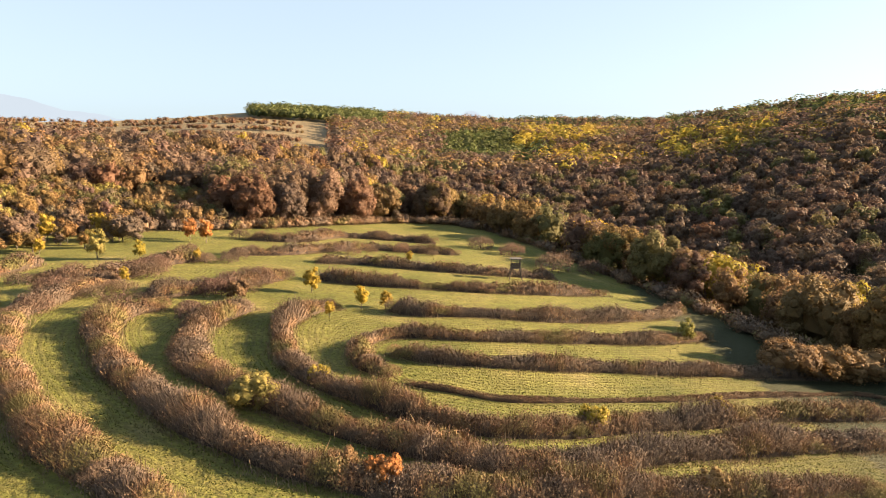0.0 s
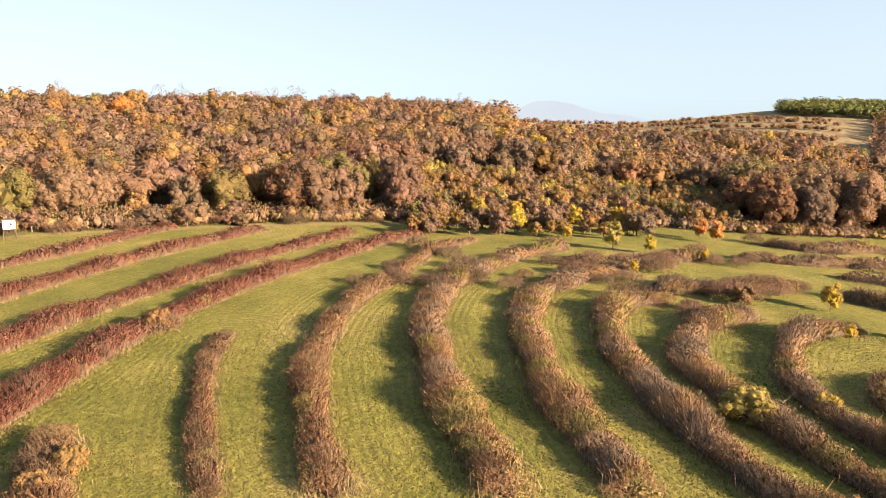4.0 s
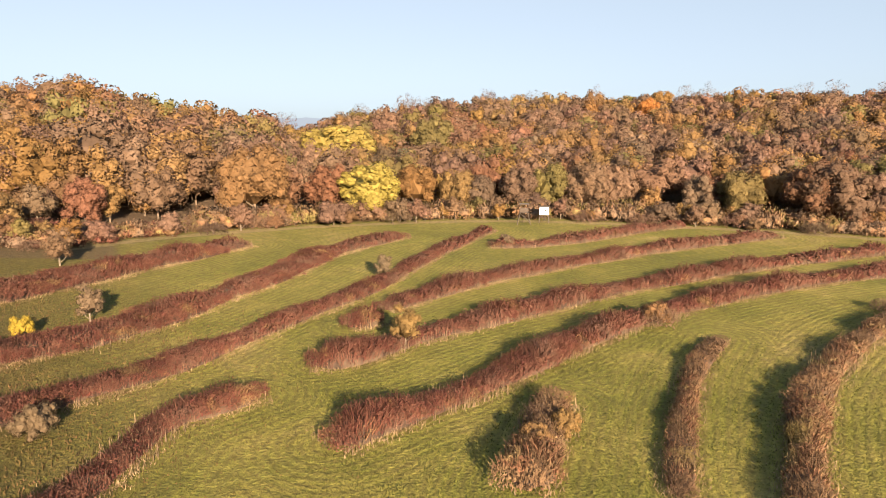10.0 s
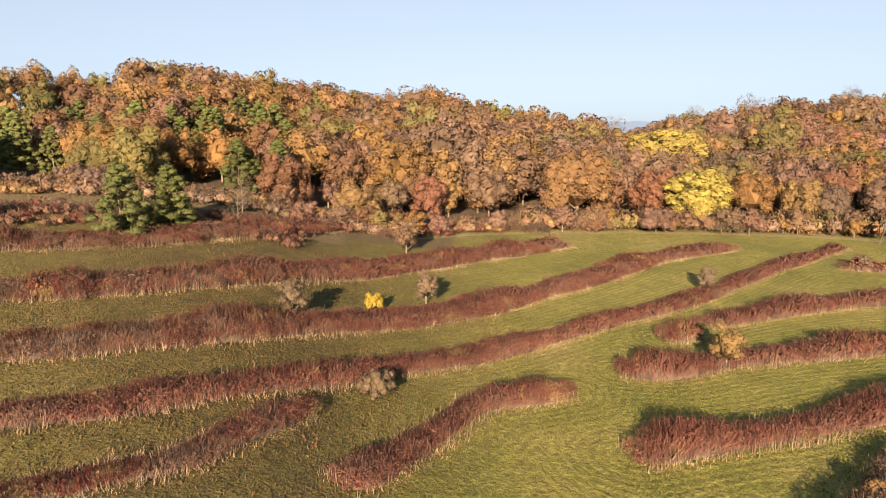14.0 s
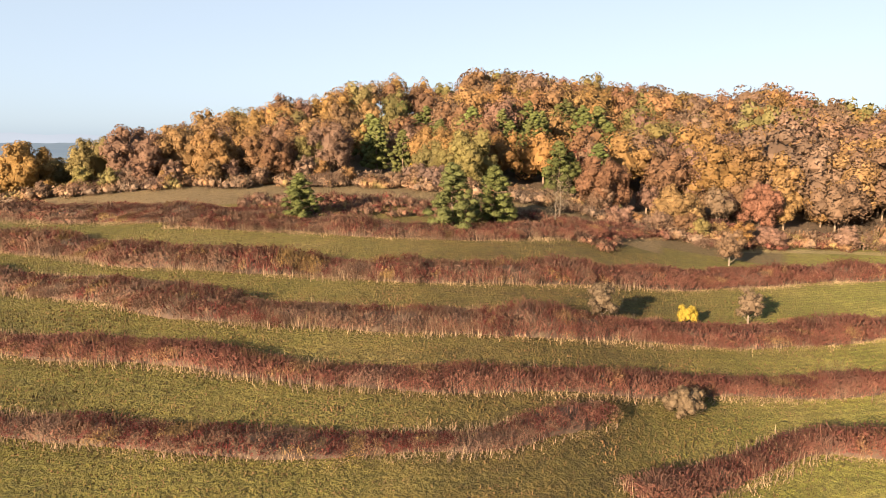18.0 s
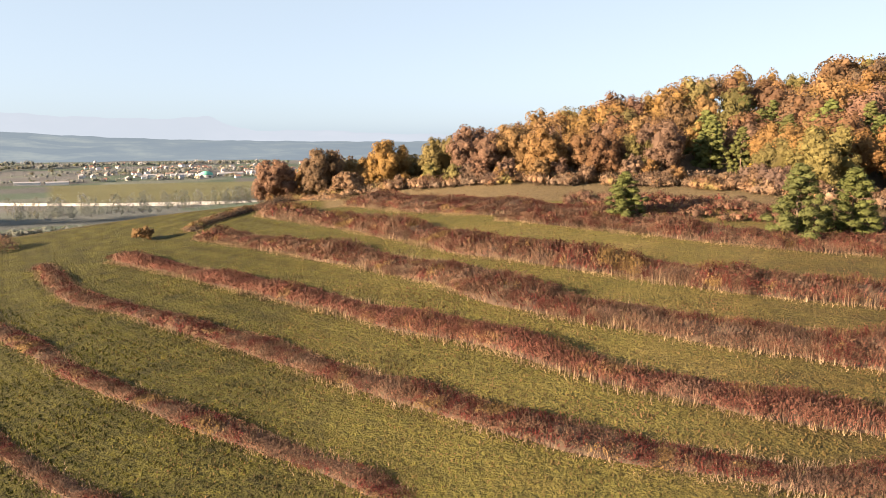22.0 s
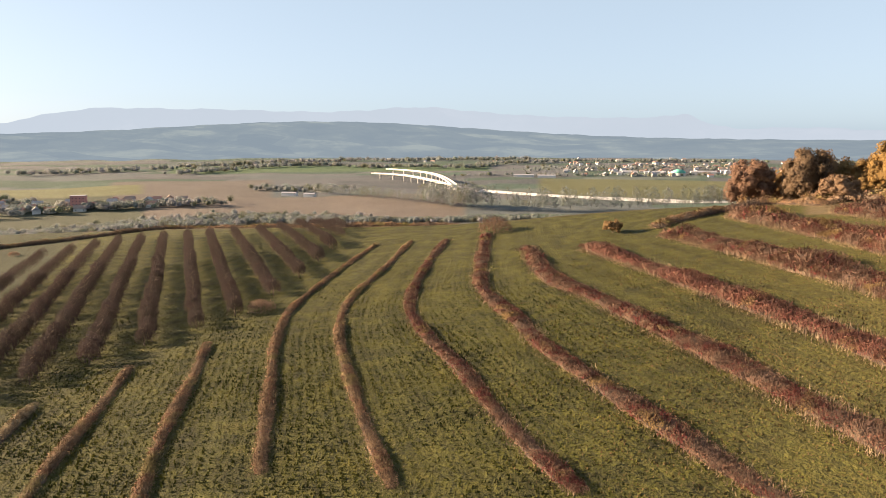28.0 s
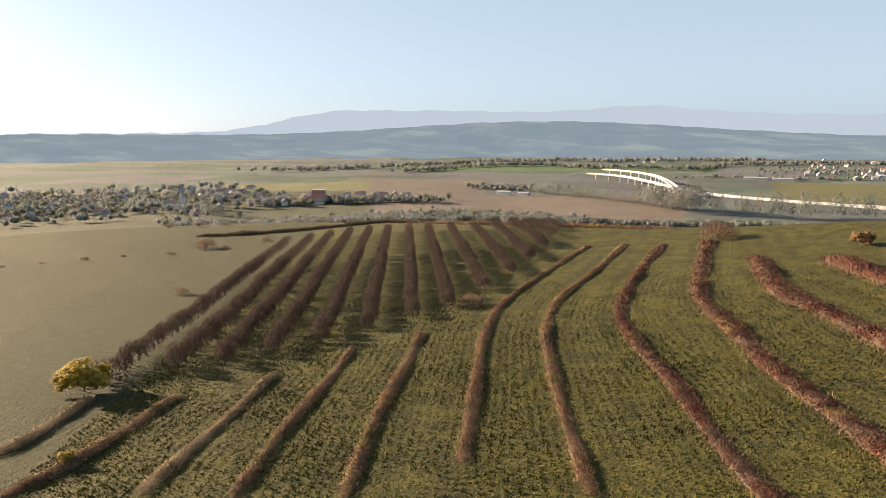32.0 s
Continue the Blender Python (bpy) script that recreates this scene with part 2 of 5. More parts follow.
def cards(rng, centre, normal, size, aspect=1.0, jitter=0.7):
    """One leaf clump or twig a point: three-cornered, facing roughly along normal."""
    k = len(centre)
    nrm = normal + rng.normal(0, jitter, (k, 3))
    nrm /= np.linalg.norm(nrm, axis=1)[:, None] + 1e-9
    u = np.cross(nrm, rng.normal(0, 1, (k, 3)))
    u /= np.linalg.norm(u, axis=1)[:, None] + 1e-9
    v = np.cross(nrm, u)
    s = (size * rng.uniform(0.6, 1.35, k))[:, None]
    u, v = u * s, v * s * aspect
    skew = rng.uniform(0.55, 1.1, (4, k, 1))
    return np.stack([centre - u * 1.25 * skew[0] - v * skew[3], centre + u * 1.25 * skew[1] - v * skew[2], centre + u * 0.3 * (skew[1] - skew[2]) + v * 1.4], 1)


def icosa_faces():
    """The twenty faces of a small ball, the dense inside of a lobe of leaves."""
    bm = bmesh.new()
    bmesh.ops.create_icosphere(bm, subdivisions=1, radius=1.0)
    q = np.array([[v.co[:] for v in f.verts] for f in bm.faces])
    bm.free()
    return q


ICOSA = icosa_faces()


def unit(v):
    return v / (np.linalg.norm(v, axis=1)[:, None] + 1e-9)


def lobe_cores(rng, centre, radius, flat, inner):
    """Dense insides of the lobes: one small uneven ball each."""
    n = len(centre)
    turn = rng.uniform(0, 6.283, n)[:, None, None]
    b = np.repeat(ICOSA[None], n, 0)
    b = np.stack([b[..., 0] * np.cos(turn) - b[..., 1] * np.sin(turn), b[..., 0] * np.sin(turn) + b[..., 1] * np.cos(turn), b[..., 2] * flat], -1)
    b = (b * (radius * inner)[:, None, None, None] + centre[:, None, None, :]).reshape(-1, 3, 3)
    return facing(b, unit(b.mean(1) - np.repeat(centre, len(ICOSA), 0)), 0.2)


def lobe_leaves(rng, k, centre, radius, out, size, jitter, flat=1.0, loose=(0.93, 1.08), floor=-9.0, clear=0.9):
    """Leaf clumps on the outer skin of many lobes, none in the creases where lobes meet."""
    pick = rng.choice(len(centre), int(k * 2.2), p=radius ** 2 / (radius ** 2).sum())
    d = unit(rng.normal(0, 1, (len(pick), 3)) + 0.75 * out[pick])
    p = centre[pick] + d * radius[pick, None] * np.array([1, 1, flat]) * rng.uniform(*loose, len(pick))[:, None]
    gap = np.linalg.norm((p[:, None] - centre[None]) * np.array([1, 1, 1 / flat]), axis=2) / radius[None]
    gap[np.arange(len(pick)), pick] = 9.0
    keep = np.where((gap.min(1) > clear) & (p[:, 2] > floor))[0][:k]
    return facing(cards(rng, p[keep], d[keep] / np.array([1, 1, flat]), size, 1.0, jitter), unit(d[keep] + 0.3 * out[pick[keep]] + np.array([0, 0, 0.15])))


def crown_mesh(rng, height, radius, low, big, small, k, size, jitter=0.4, loose=(0.93, 1.08), inner=0.94, floor=0.0, dense=True):
    """A billowing crown: large lobes round a middle, each bearing smaller ones, all clad in leaf clumps."""
    half = (height - low) / 2
    i = np.arange(big)
    up = 0.93 - 1.6 * (i + 0.5) / big
    a = i * 2.4 + rng.uniform(-0.5, 0.5, big)
    side = np.sqrt(1 - up ** 2)
    d = np.stack([np.cos(a) * side, np.sin(a) * side, up], 1)
    rb = radius * rng.uniform(0.36, 0.54, big) * (11.0 / big) ** 0.3
    c = d * np.stack([radius - 0.8 * rb, radius - 0.8 * rb, half - 0.72 * rb], 1) * rng.uniform(0.78, 1.12, big)[:, None]
    c[:, 2] += low + half
    if small:
        v = unit(rng.normal(0, 1, (big * small, 3)) + 0.9 * np.repeat(d, small, 0) + np.array([0, 0, 0.25]))
        cs = np.repeat(c, small, 0) + v * np.repeat(rb, small)[:, None] * 0.72
        rs = np.repeat(rb, small) * rng.uniform(0.34, 0.55, big * small)
        call, rall, oall = np.vstack([c, cs]), np.concatenate([rb * 0.9, rs]), np.vstack([d, v])
    else:
        call, rall, oall = c, rb, d
    leaves = lobe_leaves(rng, k, call, rall, oall, size, jitter, 1.0, loose, low + floor * (height - low))
    out = [leaves]
    if inner:
        if small:
            out.append(lobe_cores(rng, call if dense else c, rall if dense else rb, 1.0, inner))
        out.append(lobe_cores(rng, np.array([[0, 0, low + half]]), np.array([1.0]), 1.0, 0.72) * 1.0)
        m = out[-1]
        out[-1] = (m - np.array([0, 0, low + half])) * np.array([radius * 0.8, radius * 0.8, half * 0.9]) + np.array([0, 0, low + half])
    return np.vstack(out)


def pine_quads(rng, k, height, radius, low):
    """Needled boughs that end in soft clumps, in uneven whorls up a tapering crown."""
    n = 46
    t = (np.arange(n) + rng.uniform(0, 1, n)) / n
    a = np.arange(n) * 2.4 + rng.uniform(-0.5, 0.5, n)
    reach = radius * np.minimum(1.0, 1.25 * (1 - t) ** 0.8 + 0.05) * rng.uniform(0.55, 1.0, n)
    r = (0.3 + 0.16 * radius * (1 - 0.6 * t)) * rng.uniform(0.8, 1.35, n)
    c = np.stack([np.cos(a) * reach, np.sin(a) * reach, low + (height - low) * t * 0.96 + 0.1 * reach], 1)
    mid = np.stack([np.cos(a) * reach * 0.45, np.sin(a) * reach * 0.45, c[:, 2] - 0.1 * reach], 1)
    c, r = np.vstack([c, mid]), np.concatenate([r, r * 0.85])
    out = unit(c * np.array([1, 1, 0]) + np.array([0, 0, 1.6]))
    return np.vstack([lobe_leaves(rng, k, c, r, out, 0.005 * height + 0.045, 0.7, 0.7, (0.8, 1.15), -9, 0.8), lobe_cores(rng, c, r, 0.6, 0.84)])


def tube(verts, faces, a, b, ra, rb, sides=6):
    a, b = Vector(a), Vector(b)
    q = (b - a).to_track_quat("Z", "Y")
    s = len(verts)
    for p, r in ((a, ra), (b, rb)):
        for i in range(sides):
            w = 2 * math.pi * i / sides
            verts.append(p + q @ Vector((r * math.cos(w), r * math.sin(w), 0)))
    for i in range(sides):
        j = (i + 1) % sides
        faces.append((s + i, s + j, s + sides + j, s + sides + i))
    faces.append(tuple(range(s + 2 * sides - 1, s + sides - 1, -1)))


def trunk_mesh(name, rng, height, radius, crown, low, limbs, mat):
    """A tapered trunk with a slight lean and limbs that fork once."""
    v, f = [], []
    p, n = Vector((0, 0, -0.4)), 5
    top = height * 0.8
    for i in range(n):
        q = Vector((rng.normal(0, 0.12) * i * 0.4, rng.normal(0, 0.12) * i * 0.4, (i + 1) / n * top))
        tube(v, f, p, q, radius * (1 - 0.17 * i), radius * (1 - 0.17 * (i + 1)) + 0.01)
        p = q
    for i in range(limbs):
        h = low * 0.8 + (top - low * 0.8) * (i + 0.3) / limbs
        a = i * 2.4 + rng.uniform(-0.4, 0.4)
        reach = crown * rng.uniform(0.45, 0.75) * (1 - 0.5 * i / limbs)
        e = Vector((math.cos(a) * reach, math.sin(a) * reach, h + reach * rng.uniform(0.5, 1.0)))
        mid = Vector((0, 0, h)).lerp(e, 0.5) + Vector((0, 0, -0.12 * reach))
        tube(v, f, (0, 0, h), mid, radius * 0.42, radius * 0.26, 5)
        tube(v, f, mid, e, radius * 0.26, radius * 0.07, 4)
        a2 = a + rng.choice([-0.7, 0.7])
        tube(v, f, mid, mid + Vector((math.cos(a2) * reach * 0.5, math.sin(a2) * reach * 0.5, reach * 0.6)), radius * 0.2, radius * 0.06, 4)
    return mesh_of(name, v, f, mat, True)


def box(v, f, x0, y0, z0, x1, y1, z1):
    s = len(v)
    v += [(x, y, z) for z in (z0, z1) for y in (y0, y1) for x in (x0, x1)]
    f += [tuple(s + i for i in q) for q in ((0, 2, 3, 1), (4, 5, 7, 6), (0, 1, 5, 4), (2, 6, 7, 3), (0, 4, 6, 2), (1, 3, 7, 5))]


def glide(points, step):
    """A smooth line through the points, cut into even steps: places and headings."""
    p = np.array(points, float)
    e = np.vstack([2 * p[0] - p[1], p, 2 * p[-1] - p[-2]])
    out = []
    for i in range(1, len(e) - 2):
        a, b, c, d = e[i - 1:i + 3]
        u = np.linspace(0, 1, 24, endpoint=False)[:, None]
        out.append(0.5 * (2 * b + (c - a) * u + (2 * a - 5 * b + 4 * c - d) * u ** 2 + (3 * b - a - 3 * c + d) * u ** 3))
    out = np.vstack(out + [p[-1:]])
    s = np.concatenate([[0], np.cumsum(np.hypot(*np.diff(out, axis=0).T))])
    q = np.linspace(0, s[-1], max(2, int(s[-1] / step) + 1))
    line = np.stack([np.interp(q, s, out[:, 0]), np.interp(q, s, out[:, 1])], 1)
    g = np.gradient(line, axis=0)
    return line, np.arctan2(g[:, 1], g[:, 0])


def ground_z(x, y):
    return float(land(x, y))


# ---- the lie of the land: by bearing from the drone, metres ----
CAM_Z = 24.0
# bearing, meadow edge (r, z), foot of the slope beyond (r, z)
NEAR_LAND = [
    (-60, 110, -10, 190, -26), (-33, 112, -9, 165, -24), (-15, 155, -7.5, 250, -24), (0, 225, -4.5, 330, -20),
    (15, 186, 0, 260, 0), (28, 172, 2, 225, 5), (41, 164, 3.2, 200, 8), (60, 160, 4.6, 195, 9),
    (76, 158, 4.8, 195, 8), (90, 152, 5, 190, 8), (102, 140, 5.5, 180, 8), (115, 122, 7.5, 160, 12),
    (128, 122, 13.2, 160, 18)]
NEAR_LAND2 = [
    (142, 128, 15.3, 165, 19), (155, 130, 15.4, 170, 14), (168, 145, 12.6, 210, 3), (178, 152, 9.6, 330, -22),
    (189, 152, 6.6, 380, -30), (200, 160, 3, 420, -40), (217, 200, -2, 480, -48), (235, 262, -8, 520, -52),
    (252, 262, -8, 520, -52), (275, 180, -9, 400, -45)]
# bearing, crest (r, z), far end of the slope (r, z)
FAR_LAND = [
    (-60, 640, 62, 1500, 50), (-33, 720, 57, 1500, 30), (-15, 900, 40, 1700, 20), (0, 1050, 46, 1800, 30),
    (15, 1000, 56, 1900, 62), (28, 800, 36, 1600, 40), (41, 430, 34, 1000, 20), (60, 360, 33, 900, 10),
    (76, 350, 32, 900, 0), (90, 320, 23, 900, -10), (96.5, 305, 16, 900, -15), (102, 290, 19, 900, -20), (115, 250, 28, 800, -10),
    (128, 230, 34, 700, -10)]
FAR_LAND2 = [
    (142, 200, 30, 600, -30), (155, 200, 20.5, 600, -50), (168, 420, -40, 900, -70), (178, 700, -70, 1500, -70),
    (189, 720, -70, 1500, -70), (200, 720, -70, 1500, -70), (217, 740, -70, 1500, -70), (235, 760, -70, 1500, -70),
    (252, 760, -70, 1500, -70), (275, 700, -60, 1500, -50)]


def by_bearing(tables, col, deg):
    """A column of the tables, gliding with the bearing."""
    rows = [r for tb in tables for r in tb]
    xs = np.array([r[0] for r in rows] + [rows[0][0] + 360.0])
    ys = np.array([r[col] for r in rows] + [rows[0][col]], float)
    deg = (np.asarray(deg, float) + 60.0) % 360.0 - 60.0
    i = np.clip(np.searchsorted(xs, deg, side="right") - 1, 0, len(xs) - 2)
    w = xs[i + 1] - xs[i]
    u = (deg - xs[i]) / w
    xe = np.concatenate([[xs[-2] - 360.0], xs, [xs[1] + 360.0]])
    ye = np.concatenate([[ys[-2]], ys, [ys[1]]])
    g = np.diff(ye) / np.diff(xe)
    m = np.where(g[:-1] * g[1:] > 0, 2 * g[:-1] * g[1:] / np.where(g[:-1] + g[1:] == 0, 1, g[:-1] + g[1:]), 0.3 * (g[:-1] + g[1:]) / 2)
    u2, u3 = u * u, u * u * u
    return ys[i] * (2 * u3 - 3 * u2 + 1) + ys[i + 1] * (3 * u2 - 2 * u3) + w * (m[i] * (u3 - 2 * u2 + u) + m[i + 1] * (u3 - u2))


def bearing(x, y):
    return np.degrees(np.arctan2(-np.asarray(x, float), np.asarray(y, float)))


def ripple(x, y, size, seed=0.0):
    """Cheap smooth unevenness between -1 and 1."""
    a = x / size + seed * 1.7
    b = y / size - seed * 2.3
    return (np.sin(a * 1.3 + 1.9 * np.sin(b * 0.7 + seed)) + np.sin(b * 1.1 - 1.3 * np.sin(a * 0.9 - seed)) + np.sin(0.8 * (a + b) + 2.0 * seed)) / 3.0


def edge_r(x, y):
    return by_bearing((NEAR_LAND, NEAR_LAND2), 1, bearing(x, y))


def land(x, y):
    """Height of the ground."""
    x, y = np.asarray(x, float), np.asarray(y, float)
    r, b = np.hypot(x, y), bearing(x, y)
    n, f = (NEAR_LAND, NEAR_LAND2), (FAR_LAND, FAR_LAND2)
    re, ze, rv, zv = (by_bearing(n, c, b) for c in (1, 2, 3, 4))
    rs, zs, rf, zf = (by_bearing(f, c, b) for c in (1, 2, 3, 4))
    rs, rf = np.maximum(rs, rv + 20), np.maximum(rf, rs + 100)
    z = ze * r / re * np.clip(r / 25.0, 0, 1)
    for r0, z0, r1, z1 in ((re, ze, rv, zv), (rv, zv, rs, zs), (rs, zs, rf, zf), (rf, zf, 5200.0, -70.0)):
        u = np.clip((r - r0) / (r1 - r0), 0, 1)
        z = np.where(r > r0, z0 + (z1 - z0) * u, z)
    w = np.clip((r - 180) / 400, 0, 1)
    return z + 0.25 * ripple(x, y, 14.0, 1.0) * np.clip(r / 60, 0, 1) + w * (2.5 * ripple(x, y, 60.0, 2.0))


# ---- hedges on the terrace banks: plan of their lines ----
HEDGES = {
    "oval_inner": ((59.8, 90.9), (47.1, 87.9), (38.1, 84.8), (25.8, 80.7), (18.3, 78.9), (7.8, 75.6), (-0.7, 75.2), (-5.4, 77.1)),
    "oval_first": ((41.8, 103.9), (30.4, 96.1), (16.9, 89.9), (5, 85.9), (-4.5, 85.4), (-8.5, 81.8), (-9.6, 75.9), (-8.1, 71.3), (-5.4, 68.8)),
    "oval_first_low": ((-3.5, 66.9), (1.1, 65.7), (6.7, 64.7), (15.9, 67.7), (26, 71.2), (38.2, 77.1), (51.3, 82), (55.7, 81.2)),
    "oval_second": ((51, 74.1), (38, 70.1), (26.7, 65), (17.1, 61.1), (11.3, 58.4), (4.4, 56.3), (-1, 57.7), (-7, 61.4), (-12.5, 65.1), (-16.7, 71.6), (-19.4, 80.2), (-20.4, 87.7), (-18, 95.3), (-15.2, 98.1)),
    "row_nine": ((-7.7, 98.2), (-2.7, 97.7), (5.8, 99.1), (14.5, 101), (24.3, 106), (35.8, 114), (43.7, 122.7)),
    "oval_third": ((44.6, 64.3), (33.8, 61.9), (23.9, 57.5), (17, 54.9), (11.4, 51.5), (5.4, 50.5), (-0.9, 51.7), (-8.6, 54.1), (-17.3, 60.1), (-21.4, 63.2), (-25.6, 67.8), (-29.1, 75.9), (-30.3, 83.1), (-29, 89.1), (-27.4, 94.1)),
    "oval_fourth": ((36.7, 52.1), (23.1, 49.7), (13.7, 47.8), (4.9, 45.5), (-3.2, 45.1), (-7.3, 45.9), (-11.6, 46.8), (-16.8, 50.3), (-21.3, 54), (-30, 62.7), (-37, 72.1), (-41.3, 80.8), (-41.2, 87.5), (-38.2, 91.3)),
    "oval_fifth": ((-17.8, 39.7), (-22.8, 43.6), (-29.4, 48.6), (-38.4, 58.2), (-47.1, 69.2), (-52.9, 81.9), (-53.7, 94.6), (-52.8, 106.4), (-49.2, 116.6)),
    "oval_sixth": ((-23.9, 33.6), (-29.1, 37.2), (-35.1, 41), (-44.4, 49.2), (-54.5, 58.9), (-62.7, 72), (-67.8, 86.3), (-71.1, 102.2), (-70.3, 116.7)),
    "oval_seventh": ((-31.9, 25.7), (-39.2, 29.8), (-50.6, 38.4), (-58.3, 46.4), (-66.1, 56.9), (-72.9, 70.7), (-83.3, 90.9), (-88.1, 110.1)),
    "strip_eight": ((-37.9, 20.3), (-47.2, 25.1), (-57.9, 31.7), (-66.9, 39.1)),
    "strip_nine": ((-53, 16.6), (-46.5, 13.6), (-40.1, 10.7)),
    "row_ten": ((-21.9, 116.7), (-14, 116.2), (-3.2, 116.7), (6.8, 117.6), (17.3, 121.8), (32, 130.9)),
    "row_eleven": ((-25, 133.4), (-15.2, 135.9), (-3.7, 134.4), (7.7, 135.5), (23.5, 140.8)),
    "row_twelve": ((-43.3, 134.7), (-33.3, 140.3), (-27.4, 146.7), (-17.5, 156.8), (-4.4, 159.2), (3.7, 159.5)),
    "row_thirteen": ((-45.2, 157.6), (-35, 158.9), (-26.5, 173.5), (-12.3, 177.3), (-1.9, 177)),
    "row_fourteen": ((-43.3, 95.9), (-38.4, 100.1), (-32.2, 108), (-27.6, 115.8)),
    "row_fifteen": ((-62.7, 102.6), (-55.2, 108.5), (-50.8, 119.9), (-44.9, 129.4)),
    "rise_one": ((-47.7, -1.7), (-51.2, 2.7), (-55.7, 9.5), (-60.1, 14.4), (-67.5, 23.6), (-74.4, 33.3), (-80.5, 44.6), (-85.4, 57.2), (-90.2, 71.8), (-96.1, 89.8), (-99.7, 105.3)),
    "rise_two": ((-63.6, -4.1), (-64.5, -0.7), (-68.6, 4.1), (-72, 8.7), (-76, 15.2), (-81.6, 24.8), (-87.3, 34.8), (-91.7, 45.8), (-96.7, 59), (-102.8, 75), (-108.5, 93.5)),
    "rise_three": ((-81.9, 3.8), (-89.3, 11.1), (-96, 19.6), (-103, 31.6), (-108.7, 43.4), (-117.6, 62.6), (-124.7, 83.3)),
    "rise_four": ((-121, 24.9), (-120.6, 31.9), (-125.4, 44.3), (-134.8, 60.5), (-138.7, 70.8)),
    "rise_low": ((-75.2, -0.6), (-77.4, 2.9)),
    "path_side": ((-137.7, 27.7), (-115.2, 14), (-89.7, 0.6), (-80, -6), (-71.3, -11.5), (-64, -16), (-60.3, -18.3), (-53.4, -23.3), (-46.4, -27.5), (-40, -31.3), (-34.7, -35.3), (-30.3, -39.8), (-26.3, -44.6), (-16.9, -61.2), (-11.3, -71.9), (-6.6, -80), (3.8, -96.4), (16, -114.1)),
    "path_end": ((-56.6, -8.4), (-54.1, -11.1), (-51.3, -14.3), (-45.6, -15.7), (-39, -17.4), (-34.9, -18.5)),
    "bank_second": ((-132.5, 8.7), (-115.9, -4.2), (-98.6, -11.7), (-81, -20.2), (-69.6, -25.8), (-62.7, -30.6), (-49, -38.4), (-41, -45.2), (-36, -51.1), (-30.8, -56.4), (-26.7, -63.6), (-24.5, -72), (-17.5, -88), (-8.1, -104.9), (2.8, -122.2)),
    "bank_third": ((-123.1, -20), (-103.8, -30.6), (-92.3, -35.8), (-78, -41.8), (-61, -47.9), (-50.8, -55.9), (-42.5, -65.1), (-32.5, -78.3), (-26.8, -95.3), (-18.9, -115.2), (-8.5, -138.7)),
    "bank_low": ((-41.5, -25.5), (-37, -26.4), (-31.5, -27.4), (-27.4, -30.5), (-23.4, -33.7), (-19.7, -37.1), (-16.7, -40.7), (-12.8, -47.3), (-8.3, -54.9), (-3, -64.7), (0.2, -69.2), (10.1, -83.4), (18.8, -95.7), (27.1, -117.4)),
    "bank_base": ((-8.6, -35.7), (-6.6, -39.5), (-3.4, -43.9), (0.3, -49), (6.4, -57.1), (13.6, -67.1), (18.1, -75.1), (26.9, -89.8), (32.3, -106.2), (39.8, -134.7)),
    "turn_one": ((5.8, -40.3), (9.8, -45.2), (14.5, -51.8), (20.3, -60.7), (28.4, -71.3), (35.8, -84.2), (42.3, -107.2), (47.1, -130.5)),
    "turn_two": ((18.2, -39.2), (24.4, -47.9), (31.5, -58.3), (39.9, -71.7), (46.2, -86.7), (49.5, -105.2), (55.2, -131.1)),
    "turn_three": ((28.8, -39.1), (32.8, -45.7), (39.4, -56.4), (46.9, -68.8), (53.2, -82.9), (57.8, -103.7), (62.1, -128.8)),
    "turn_four": ((54.1, -64.6), (47.9, -54.7), (41, -42.8), (36.6, -36.2), (32.7, -30.6)),
    "turn_five": ((57.9, -56.3), (53, -48.4), (46.4, -36.8), (41.2, -28.8), (39.5, -26.3)),
    "turn_six": ((58.9, -45.1), (52.4, -34.5), (48.9, -28.3), (45.4, -22.6)),
    "turn_seven": ((61.8, -35), (57.7, -27.6), (54.7, -21.5), (53.5, -16.6)),
    "turn_eight": ((68.4, -29.6), (64.6, -24.3), (61.8, -19.4)),
    "brow_hedge": ((-23.3, -140.3), (-14.3, -149.6), (-4.1, -143.2), (4.5, -133.7), (5.6, -128.6)),
    "upper_scrub": ((-61.9, -82.6), (-48.5, -93.7), (-37.7, -109.7), (-26.3, -134.2)),
    "upper_pines": ((-41.3, -95.7), (-48.6, -86.8), (-56.0, -78.9), (-62.8, -70.6), (-71.0, -63.5), (-84.2, -58.9), (-105.5, -57.7), (-119.5, -50.5), (-127.9, -44.0)),
    "brow_lower": ((188.3, -117.6), (170.1, -142.7), (148.5, -165), (109.3, -162.1), (76.4, -156.7), (53, -154)),
}
